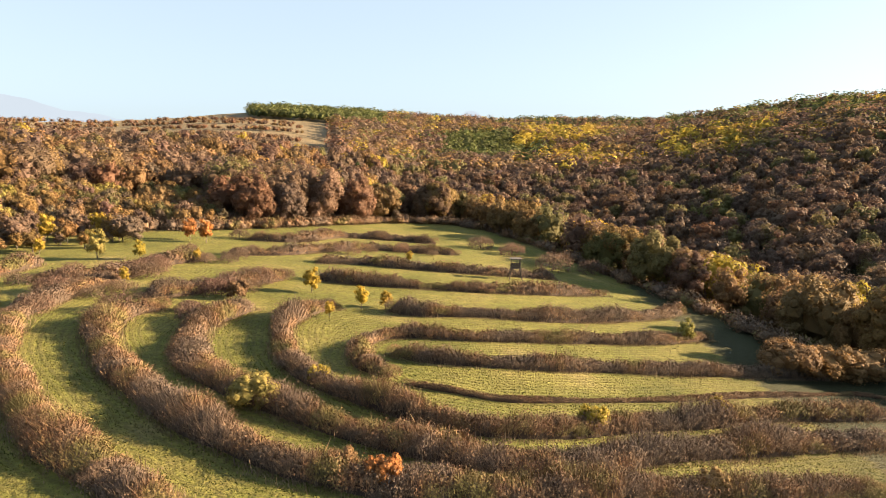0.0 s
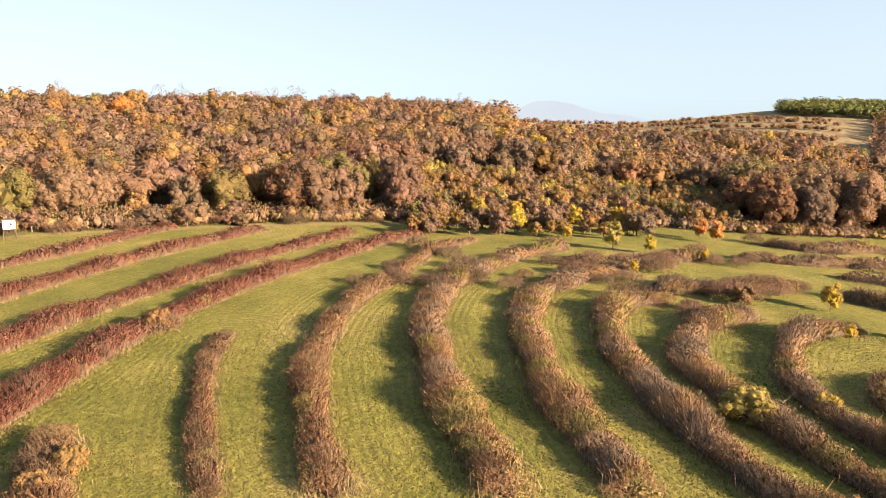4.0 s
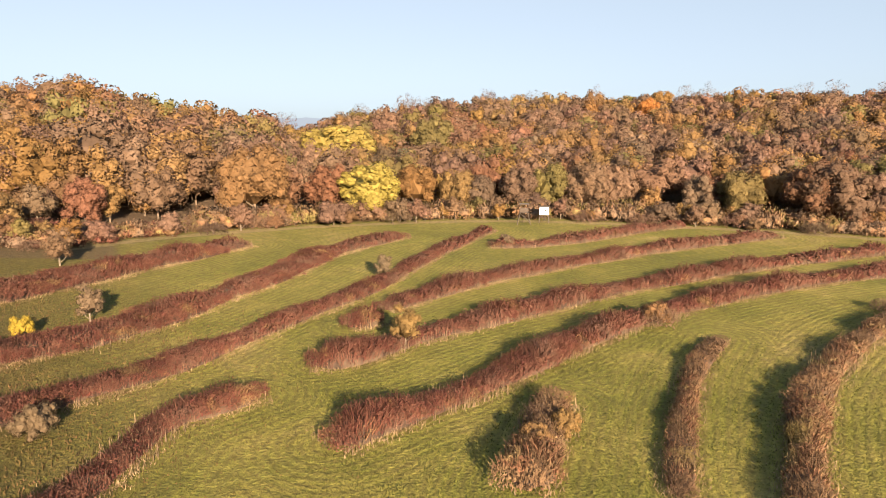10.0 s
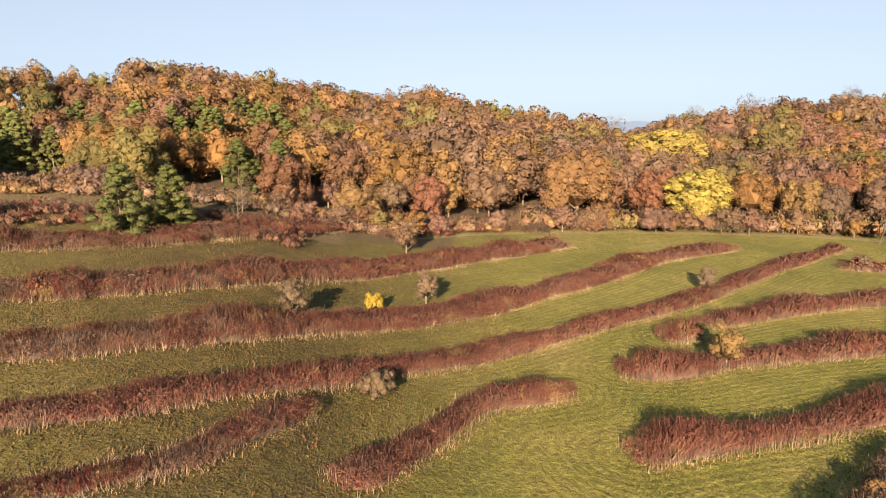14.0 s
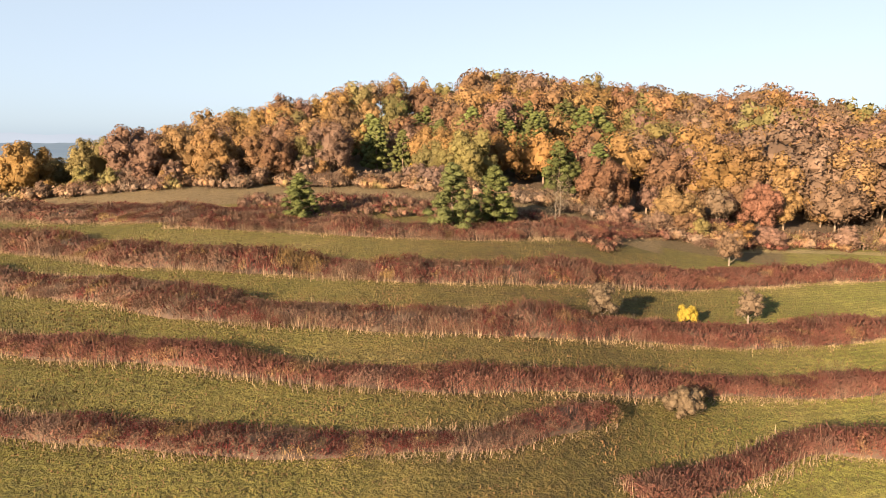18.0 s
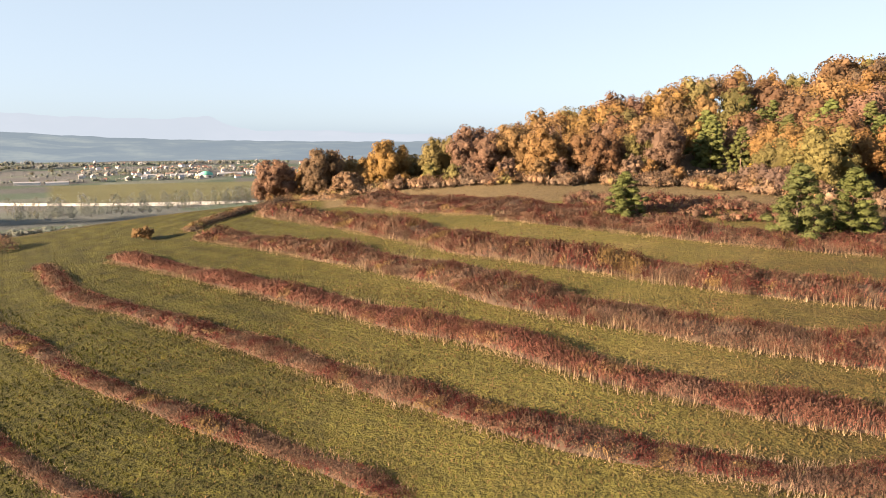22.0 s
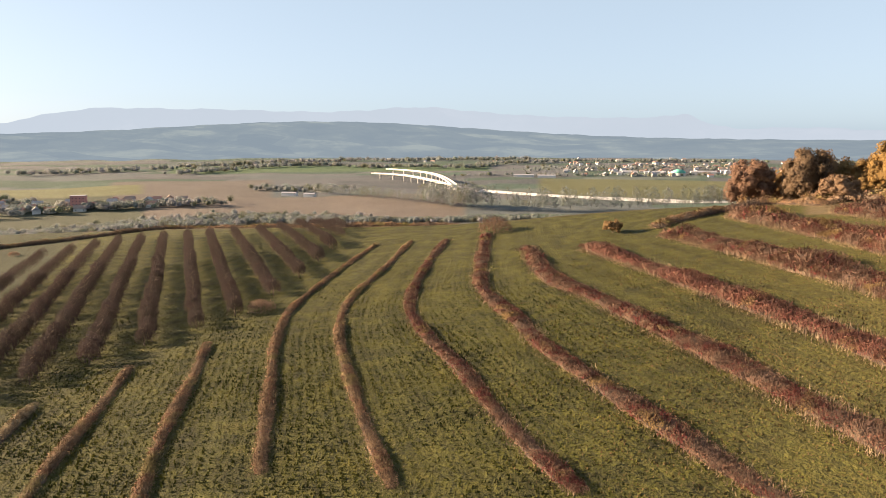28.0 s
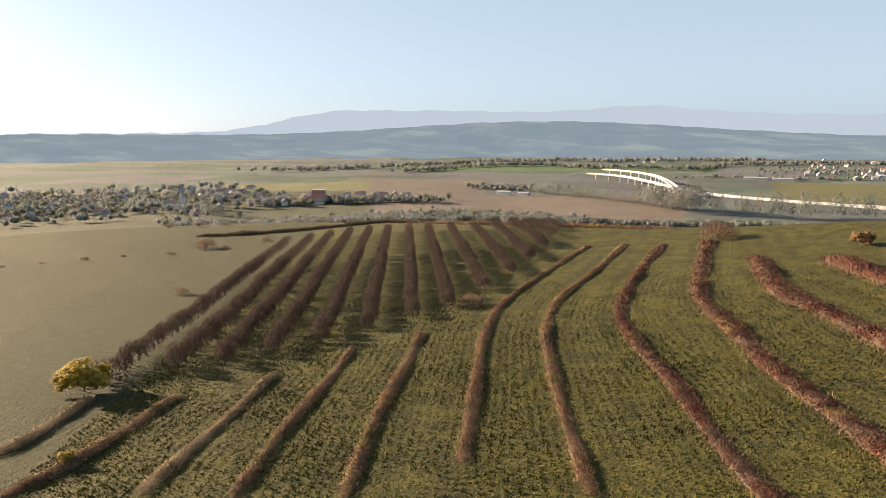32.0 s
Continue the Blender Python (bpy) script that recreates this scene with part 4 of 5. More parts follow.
TREE_WORD = {"oak": "oak", "birch": "birch", "bush": "bush", "scrubby": "young tree", "pine": "pine", "orchard": "fruit tree", "bare": "bare tree", "twiggy": "thicket bush"}
LOOK = {"oak_brown": "brown-leaved", "ochre": "ochre-leaved", "russet": "russet", "yellow": "bright yellow", "olive": "olive-green", "gold": "golden-leaved", "rust": "rust-brown", "mauve": "nearly leafless grey-brown", "twig": "leafless reddish-brown", "orange": "orange-leaved",
        "pine": "dark green", "plum": "leafless dark purplish", "red": "red-leaved", "straw": "straw-coloured", "grey": "pale grey, nearly bare", "pinkish": "pinkish tan", "greygreen": "thinly leaved grey-green", "lime": "yellow-green"}
tree_rng = np.random.default_rng(42)


def make_tree(kind, x, y, height, tint, place, group="", wide=1.0):
    i = int(tree_rng.integers(0, len(KINDS[kind])))
    trunk, crown = KINDS[kind][i]
    nm = {"bush": "bush", "twiggy": "bush", "orchard": "fruit_tree", "pine": "pine_tree"}.get(kind, "tree")
    root = new(nm)
    s = height / BASE_H[kind]
    root.matrix_basis = Matrix.Translation((x, y, ground_z(x, y) - 0.05)) @ Matrix.Rotation(float(tree_rng.uniform(0, 6.28)), 4, "Z") @ Matrix.Diagonal((s * wide, s * wide, s, 1))
    tagged(root, f"{LOOK[tint]} {TREE_WORD[kind]} {place}", {"bush": "bush", "twiggy": "bush"}.get(kind, "tree"), group)
    part("trunk", trunk, root)
    c = part("crown", crown, root)
    j = tree_rng.uniform(0.94, 1.06, 3) * tree_rng.uniform(0.85, 1.12)
    c.color = (*(np.array(TINT[tint]) * j), 1)
    return root



# single trees and bushes on the meadow: kind, tint, x, y, height, breadth
MEADOW_TREES = [
    ("birch", "yellow", -11.9, 98.3, 3.9, 1),
    ("birch", "yellow", -8.5, 100.4, 2.8, 1),
    ("birch", "yellow", -15.6, 92.2, 2.6, 1),
    ("birch", "yellow", -20.8, 106.5, 4.2, 1),
    ("birch", "yellow", -6.9, 141.6, 2.9, 1),
    ("bush", "yellow", -12.2, 65.4, 1.9, 1),
    ("bush", "lime", -16.8, 58.4, 2.9, 1.3),
    ("bush", "yellow", 14.3, 60.1, 2.5, 1),
    ("bush", "yellow", 28.4, 66.5, 2.4, 1),
    ("birch", "lime", 37.1, 99.8, 3.7, 1),
    ("bush", "ochre", 47.6, 89.6, 5.0, 1.3),
    ("bush", "ochre", 53.8, 90.2, 4.7, 1),
    ("bush", "straw", 58.5, 90.5, 4.0, 1),
    ("birch", "orange", -56.6, 151.5, 5.2, 1),
    ("birch", "orange", -52.1, 148.9, 5.4, 1),
    ("birch", "lime", -62.9, 122.5, 5.9, 1),
    ("birch", "yellow", -55.9, 124.3, 3.9, 1),
    ("birch", "yellow", -49.7, 104.5, 2.9, 1),
    ("birch", "yellow", -45.4, 124.7, 2.8, 1),
    ("birch", "yellow", -75.3, 125.7, 3.0, 1),
    ("bush", "rust", -30.3, 99.2, 3.0, 1),
    ("bush", "orange", -4.0, 45.6, 2.4, 1),
    ("bush", "ochre", -7.3, 47.2, 1.9, 1),
    ("bush", "ochre", 21.2, 49.7, 2.2, 1),
    ("scrubby", "straw", -14.8, 219.5, 4.5, 1),
    ("twiggy", "twig", 25.4, 152.6, 4.8, 1),
    ("twiggy", "twig", 34.5, 154.4, 3.8, 1),
    ("twiggy", "twig", 42.8, 153.4, 3.7, 1),
    ("twiggy", "twig", 52.1, 153.6, 4.0, 1),
    ("twiggy", "twig", 74.6, 179.4, 6.6, 1),
    ("twiggy", "twig", 85.5, 168.5, 5.9, 1),
    ("twiggy", "twig", 58.0, 131.0, 3.7, 1),
    ("twiggy", "twig", 17.3, 167.9, 3.8, 1),
    ("twiggy", "twig", 9.9, 175.0, 3.9, 1),
    ("birch", "ochre", -67.8, 5.1, 4.8, 1),
    ("scrubby", "straw", -98.9, 4.3, 3.6, 1),
    ("bush", "yellow", -67.7, -31.7, 2.2, 0.8),
    ("scrubby", "straw", -57.8, -35.9, 4.1, 1),
    ("scrubby", "straw", -74.4, -27.9, 4.3, 1),
    ("bush", "straw", -120.6, 27.6, 2.4, 1),
    ("twiggy", "twig", -73.1, 35.0, 2.7, 1),
    ("bare", "straw", -84.4, -61.2, 7.0, 1),
    ("pine", "pine", -55.2, -85.5, 7.2, 1.3),
    ("pine", "pine", -68.8, -67.7, 9.8, 1.15),
    ("pine", "pine", -75.7, -65.8, 9.2, 1.15),
    ("bare", "straw", -90.5, -64.7, 7.7, 1),
    ("scrubby", "oak_brown", -99.3, -40.6, 5.5, 1),
    ("birch", "yellow", -87.6, -95.7, 3.9, 1),
    ("pine", "pine", -109.1, -76.0, 8.5, 1),
    ("birch", "yellow", -88.1, -97.3, 3.8, 1),
    ("bush", "ochre", -113.1, -55.6, 7.2, 1),
    ("bush", "yellow", 71.3, -30.4, 3.4, 1.35),
    ("bush", "yellow", 55.1, -21.7, 1.2, 1),
    ("twiggy", "twig", 110.0, -65.0, 1.5, 1),
    ("twiggy", "twig", 162.7, -104.2, 3.2, 1),
    ("twiggy", "twig", 159.0, -121.0, 1.5, 1),
    ("twiggy", "twig", 38.3, -135.7, 3.9, 1),
    ("bush", "ochre", 13.4, -126.0, 2.6, 1.2),
    ("oak", "lime", -216.7, -3.4, 16.0, 1.6),
    ("bush", "straw", -47.9, -22.1, 2.4, 1),
    ("oak", "lime", -156.0, 3.7, 12.6, 1.35),
    ("bush", "ochre", -73.4, 34.8, 2.7, 1),
    ("twiggy", "twig", 56.8, -79.6, 2.2, 1),
    ("twiggy", "plum", 73.7, -34.2, 2.6, 1),
    ("bush", "ochre", -45.2, 12.9, 2.2, 1),
    ("bush", "ochre", -47.5, 15.7, 2.0, 1),
    ("twiggy", "twig", -50.1, 14.7, 1.9, 1),
    ("bush", "ochre", 46.4, 87.7, 4.9, 1.3),
    ("bush", "gold", 51.7, 88.5, 4.6, 1.3),
    ("bush", "ochre", 57.6, 89.3, 4.8, 1.3),
]
for kind, tint, x, y, h, wide in MEADOW_TREES:
    make_tree(kind, x, y, h, tint, "among the terrace hedges on the meadow", "", wide)

# orchard
orchard_spots = []
for fx, fy, length in ROW_FEET:
    for k in range(int(length / 2.2)):
        d = k * 2.2 + tree_rng.uniform(-0.25, 0.25)
        orchard_spots.append((fx + ROW_WAY[0] * d + tree_rng.uniform(-0.25, 0.25), fy + ROW_WAY[1] * d + tree_rng.uniform(-0.25, 0.25)))
orchard_spots.sort(key=lambda p: p[0] ** 2 + p[1] ** 2)
for x, y in orchard_spots[:300]:
    make_tree("orchard", x, y, float(tree_rng.uniform(2.7, 3.6)), "plum", "in a long orchard row on grass", "orchard trees", 1.05)


# ---- woods ----
def lowpoly(kind, k):
    """A few crowns for trees far off in a wood, simpler the further off they stand."""
    rng = np.random.default_rng(900 + k)
    if kind == "pine":
        return [pine_quads(rng, k * 3, 10.0, 3.3, 0.8) for _ in range(3)]
    if kind == "open":
        return [crown_mesh(rng, 13.0, 4.6, 1.5, 11, 4, 170, 0.3, 0.8, (0.5, 1.2), 0) for _ in range(5)]
    big, small, leaves, size, floor = {110: (7, 0, 150, 0.5, 0.2), 200: (9, 2, 430, 0.33, 0.35), 340: (11, 4, 850, 0.23, 0.38), 341: (12, 4, 1600, 0.2, 0.06)}[k]
    return [crown_mesh(rng, 13.0, 5.6 * rng.uniform(0.85, 1.15), 0.0, big, small, leaves, size, 0.5, (0.86, 1.1), 0.62, floor, False) for _ in range(6)]


def plant_wood(name, label, spots, mat=LEAF_FAR, slim=1.0):
    """spots: x, y, height, tint, kind, clumps. One joined wood."""
    if not spots:
        return None
    rng = np.random.default_rng(len(spots))
    protos = {}
    quads, tints = [], []
    for x, y, h, tint, kind, k in spots:
        if (kind, k) not in protos:
            protos[kind, k] = lowpoly(kind, k)
        q = protos[kind, k][rng.integers(0, len(protos[kind, k]))]
        a = rng.uniform(0, 6.283)
        s = h / (10.0 if kind == "pine" else 13.0)
        w = s * slim * rng.uniform(0.85, 1.2) * (1.3 if k == 110 and kind == "oak" else 1.0) * (rng.uniform(0.85, 1.35) if k == 110 else 1.0)
        c, d = math.cos(a) * w, math.sin(a) * w
        quads.append(np.stack([q[..., 0] * c - q[..., 1] * d + x, q[..., 0] * d + q[..., 1] * c + y, q[..., 2] * s + ground_z(x, y)], -1))
        own = np.array(TINT[tint]) * rng.uniform(0.94, 1.06, 3) * rng.uniform(0.8, 1.15)
        tints.append(np.repeat(own[None], len(q), 0))
    return tagged(new(name, quad_mesh(name, np.vstack(quads), mat, np.vstack(tints))), label, "woodland", kind="stuff")


MIXES = {"far": (["mauve", "oak_brown", "yellow", "olive", "russet", "ochre", "gold", "pine"], [0.3, 0.26, 0.06, 0.09, 0.06, 0.1, 0.09, 0.04]),
         "brown": (["mauve", "oak_brown", "russet", "ochre", "gold", "olive", "yellow"], [0.36, 0.3, 0.08, 0.11, 0.08, 0.04, 0.03]),
         "gold": (["oak_brown", "pinkish", "ochre", "mauve", "russet", "gold", "olive"], [0.27, 0.2, 0.17, 0.13, 0.05, 0.1, 0.08]),
         "oak": (["gold", "rust", "oak_brown", "olive", "ochre"], [0.32, 0.26, 0.16, 0.14, 0.12])}


def wood_mix(b):
    return "far" if b < 14 else "brown" if b < 44 else "gold" if b < 112 else "oak"


# crowns that stand out in the wood: tint, kind, x, y, height
WOOD_TREES = [("yellow", "oak", -226.5, -2.5, 13.5), ("yellow", "oak", -159.2, 5.0, 10.8), ("olive", "oak", -219.3, 25.2, 17.5), ("greygreen", "oak", -207.1, 16.1, 10.5), ("ochre", "scrubby", -152.7, 70.0, 6.5), ("orange", "oak", -281.5, 124.4, 14.0),
              ("gold", "oak", -315.3, 146.2, 14.0), ("greygreen", "scrubby", -159.7, -50.6, 11.0), ("pine", "pine", -105.9, -76.3, 10.5), ("red", "scrubby", -123.0, -83.2, 7.0)]


def plant_all():
    rng = np.random.default_rng(77)
    for tint, kind, x, y, h in WOOD_TREES:
        make_tree(kind, x, y, h, tint, "among the brown oaks of the wood", "trees at the wood's edge")
    edge_trees, near, mid, far = [], [], [], []
    for lo, hi, gap, clumps, bucket in ((90, 265, 7.6, 340, near), (265, 460, 8.6, 200, mid), (460, 1150, 11.0, 110, far)):
        g = np.arange(-hi, hi + 1, gap)
        gx, gy = np.meshgrid(g, g)
        gx = gx.ravel() + rng.uniform(-0.42, 0.42, gx.size) * gap
        gy = gy.ravel() + rng.uniform(-0.42, 0.42, gy.size) * gap
        r, b = np.hypot(gx, gy), bearing(gx, gy)
        e = edge_r(gx, gy)
        crest = by_bearing((FAR_LAND, FAR_LAND2), 1, b)
        ok = (r >= lo) & (r < hi) & (b > -48) & (b < 176) & (r > e + 4.0) & (r < crest + 12)
        ok &= ~((b > 160) & (r > e + 60))
        ok &= ~((b > 9) & (b < 36) & (r > 470 - 6 * np.abs(b - 20)) & ~((b < 15.5) & (r > 860)))
        for x, y, rr, bb, ee in zip(gx[ok], gy[ok], r[ok], b[ok], e[ok]):
            names, p = MIXES[wood_mix(bb + rng.normal(0, 4))]
            tint = str(rng.choice(names, p=p))
            kind = "oak"
            low = 1.0
            if bb < 8 and rr < ee + 75:
                tint = str(rng.choice(["gold", "ochre", "yellow", "olive", "rust", "oak_brown"], p=[0.28, 0.26, 0.14, 0.14, 0.1, 0.08]))
            elif bb < 4 and rr < 490:
                tint = str(rng.choice(["mauve", "rust", "olive", "oak_brown"], p=[0.5, 0.18, 0.14, 0.18]))
                low = 0.85
            elif (-14 < bb < -6 and 640 < rr < 830) or (-25 < bb < -17.5 and 490 < rr < 640) or (12.3 < bb < 18.2 and 500 < rr < 640):
                tint = "yellow" if rng.random() < 0.6 else "ochre" if rng.random() < 0.6 else tint
            elif (-8 < bb < 0 and 560 < rr < 760) or (5 < bb < 15.5 and rr > 840) or (bb < -4 and rr > by_bearing((FAR_LAND, FAR_LAND2), 1, bb) - 130 and rng.random() < 0.6):
                tint = "pine"
            elif bb > 15 and bb < 33 and rr > 430:
                low = 0.55
            if any((x - s[2]) ** 2 + (y - s[3]) ** 2 < 36 for s in WOOD_TREES) or (x + 212) ** 2 + (y + 3.4) ** 2 < 190 or (x + 156) ** 2 + (y - 3.7) ** 2 < 70:
                continue
            h = rng.uniform(9.5, 14.5) if rr < 460 else rng.uniform(10, 16)
            h *= low
            patch = ripple(x, y, 26.0, 5.0)
            if (121 < bb < 142 and 136 < rr < 185 and patch > -0.3 and rng.random() < 0.55) or (157 < bb < 164 and rr > ee + 5 and rng.random() < 0.5):
                tint = kind = "pine"
                h = rng.uniform(11, 14)
            elif rr > 560 and (bb < 13) and ripple(x, y, 90.0, 3.0) > 0.75:
                tint = "pine"
            elif tint == "pine" and rr < 400:
                kind = "pine"
            elif rr > 420 and bb < 14 and ripple(x, y, 70.0, 8.0) > 0.8:
                tint = "yellow" if rng.random() < 0.7 else "ochre"
            if 18 < bb < 44 and rr < ee + 62:
                h *= 0.5
                tint = str(rng.choice(["ochre", "gold", "lime", "pinkish", "straw", "gold", "olive"]))
            if 7 < bb < 18 and rr < ee + 70:
                h *= 1.2
                tint = str(rng.choice(["oak_brown", "rust", "mauve", "russet", "oak_brown", "olive"]))
            if 98 < bb < 122 and rr < ee + 24:
                h *= 0.55
            h *= 1.0 if bb < 60 else 0.94 if bb < 97 else 1.32 if bb < 112 else 0.98 if bb < 133 else 0.82
            if rr < ee + 12 and rr < 265 and bb > -48:
                tint = "ochre" if tint == "yellow" else tint
                edge_trees.append((x, y, h, tint, "pine" if kind == "pine" else "oak"))
            else:
                bucket.append((x, y, h, tint, kind, 341 if clumps == 340 and rr < ee + 38 else clumps))
    rng.shuffle(edge_trees)
    for x, y, h, tint, kind in edge_trees[:290]:
        x, y, h = float(x), float(y), float(h)
        k = kind if kind == "pine" else "scrubby" if h < 8 else "oak"
        make_tree(k, x, y, h, str(tint), "at the edge of the wood", "trees at the wood's edge", 1.0)
    near += [(float(x), float(y), float(h), str(t), str(k), 341) for x, y, h, t, k in edge_trees[290:]]
    plant_wood("woodland", "autumn oak wood in browns and ochres on the slope", near)
    plant_wood("woodland", "autumn wood up to the crest of the hill", mid)
    plant_wood("woodland", "distant mixed autumn wood over the hills", far)
    # trunks inside the near wood
    v, f = [], []
    for x, y, h, t, k, c in near:
        z = ground_z(x, y)
        tube(v, f, (x, y, z - 0.2), (x + rng.normal(0, 0.2), y, z + h * 0.8), 0.2, 0.06, 4)
    tagged(new("wood_trunks", mesh_of("wood_trunks", v, f, BARK)), "grey trunks standing inside the wood", "tree trunks", kind="stuff")
    q = [mesh_quads(c)[::2] for _, c in KINDS["orchard"]]
    rows = np.vstack([q[i % 5] + np.array([x, y, ground_z(x, y)]) for i, (x, y) in enumerate(orchard_spots[300:])])
    tagged(new("orchard_trees", quad_mesh("orchard_trees", rows, LEAF_FAR, np.tile(np.array(TINT["plum"]), (len(rows), 1)))), "dark leafless orchard rows further down the slope", "orchard", kind="stuff")
    return len(edge_trees), len(near), len(mid), len(far)


print("WOODS", plant_all())


# young growth where the terraces run into the wood
for _ in range(112):
    b = float(tree_rng.uniform(23, 44))
    r = float(by_bearing((NEAR_LAND, NEAR_LAND2), 1, b)) + float(tree_rng.uniform(-22, 26))
    b = radians(b)
    kind, tint = [("scrubby", "gold"), ("scrubby", "ochre"), ("birch", "yellow"), ("scrubby", "mauve"), ("scrubby", "ochre"), ("bush", "mauve"), ("scrubby", "oak_brown"), ("birch", "gold")][int(tree_rng.integers(0, 8))]
    make_tree(kind, -math.sin(b) * r, math.cos(b) * r, float(tree_rng.uniform(2.5, 6.5)), tint, "in young growth below the wood", "young trees below the wood", 1.1)
growth = []
for _ in range(420):
    b = float(tree_rng.uniform(18, 46))
    r = float(by_bearing((NEAR_LAND, NEAR_LAND2), 1, b)) + float(tree_rng.uniform(1, 66))
    b = radians(b)
    growth.append((-math.sin(b) * r, math.cos(b) * r, float(tree_rng.uniform(3.0, 6.5)), str(tree_rng.choice(["gold", "ochre", "straw", "lime", "pinkish", "olive", "ochre"])), "oak", 200))
plant_wood("young_growth", "young yellow-brown trees and bushes climbing towards the wood", growth, slim=0.9)
# low trees and bushes along the wood's foot
for _ in range(150):
    b = float(tree_rng.uniform(40, 172))
    r = float(by_bearing((NEAR_LAND, NEAR_LAND2), 1, b)) + float(tree_rng.uniform(-5, 2.5) if b < 126 else tree_rng.uniform(-1, 3))
    kind, tint = [("scrubby", "gold"), ("scrubby", "oak_brown"), ("bush", "mauve"), ("scrubby", "pinkish"), ("bush", "rust"), ("scrubby", "ochre"), ("bush", "oak_brown"), ("twiggy", "twig"), ("scrubby", "olive"), ("twiggy", "mauve")][int(tree_rng.integers(0, 10))]
    make_tree(kind, -math.sin(radians(b)) * r, math.cos(radians(b)) * r, float(tree_rng.uniform(2.0, 5.5)) * (0.7 if kind == "twiggy" else 1.0), tint, "in the undergrowth along the wood's foot", "low trees along the wood", 1.15)
# bare crowns on the crest
for _ in range(34):
    b = float(tree_rng.uniform(38, 112))
    r = float(by_bearing((FAR_LAND, FAR_LAND2), 1, b)) + float(tree_rng.uniform(-25, 10))
    make_tree("bare", -math.sin(radians(b)) * r, math.cos(radians(b)) * r, float(tree_rng.uniform(13, 18)), "mauve", "rising above the wood on the crest", "bare trees on the crest")

# thickets where the terrace hedges run together
for _ in range(110):
    nm = ["row_fourteen", "row_fifteen", "oval_fifth", "oval_sixth", "oval_seventh", "row_twelve", "oval_fourth", "row_thirteen", "oval_third"][int(tree_rng.integers(0, 9))]
    pts = LINES[nm][0]
    x, y = pts[int(tree_rng.integers(int(len(pts) * 0.55), len(pts)))] if nm.startswith("oval") else pts[int(tree_rng.integers(0, len(pts)))]
    x, y = float(x + tree_rng.normal(0, 3.0)), float(y + tree_rng.normal(0, 3.0))
    if x * x + y * y > 85 ** 2:
        make_tree("twiggy", x, y, float(tree_rng.uniform(1.5, 3.0)), str(tree_rng.choice(["mauve", "twig", "twig", "oak_brown"])), "in a thicket between the terraces", "thicket bushes", 1.0)

# ---- scrub along the foot of the wood ----
ROUGH = [crown_mesh(np.random.default_rng(60 + i), 1.0, 1.0, 0.0, 8, 0, 150, 0.07, 0.8, (0.7, 1.25), 0.8) for i in range(6)]


def edge_scrub(b0, b1, offset, depth, height, kind, label, thin=1.0):
    """Rough bushes between meadow and wood, from one bearing to another."""
    rng = np.random.default_rng(int(b0 * 7 + 900))
    bs = np.radians(np.arange(b0, b1, 0.05))
    rs = by_bearing((NEAR_LAND, NEAR_LAND2), 1, np.degrees(bs)) + offset
    length = np.sum(rs) * radians(0.05)
    count = int(length * depth / 2.6 * thin * max(1.0, 2.2 / height))
    out = []
    for _ in range(count):
        i = rng.integers(0, len(bs))
        r = rs[i] + rng.uniform(0, depth)
        x, y = -math.sin(bs[i]) * r, math.cos(bs[i]) * r
        s = rng.uniform(0.8, 1.5)
        t = rng.uniform(0, 6.283)
        q = ROUGH[rng.integers(0, 6)] * np.array([s * min(1.5, 0.6 * height), s * min(1.5, 0.6 * height), height * rng.uniform(0.6, 1.15)])
        c, d = math.cos(t), math.sin(t)
        out.append(np.stack([q[..., 0] * c - q[..., 1] * d + x, q[..., 0] * d + q[..., 1] * c + y, q[..., 2] + ground_z(x, y)], -1))
    tagged(new("scrub", quad_mesh("scrub", np.vstack(out), SCRUBS[kind])), label, "scrub", kind="stuff")


edge_scrub(19, 40, -1, 30, 2.8, "bare", "leafless brown scrub before the young wood", 0.7)
edge_scrub(40, 104, -2, 8, 3.4, "bare", "brown scrub along the foot of the oak wood")
edge_scrub(104, 122, -5, 11, 1.7, "crimson", "red-brown scrub and weeds below the wood", 0.5)
edge_scrub(121, 152, -24, 13, 1.3, "red", "red-brown scrub around the pines on the slope", 0.75)
edge_scrub(104, 172, -3, 8, 2.0, "bare", "low brown scrub along the wood's edge", 1.0)
edge_scrub(-3, 21, -3, 16, 2.6, "bare", "brown scrub under the tall trees at the top of the meadow", 0.9)
edge_scrub(-46, -3, -3, 10, 2.6, "bare", "leafless bushes along the meadow's lower edge", 0.7)


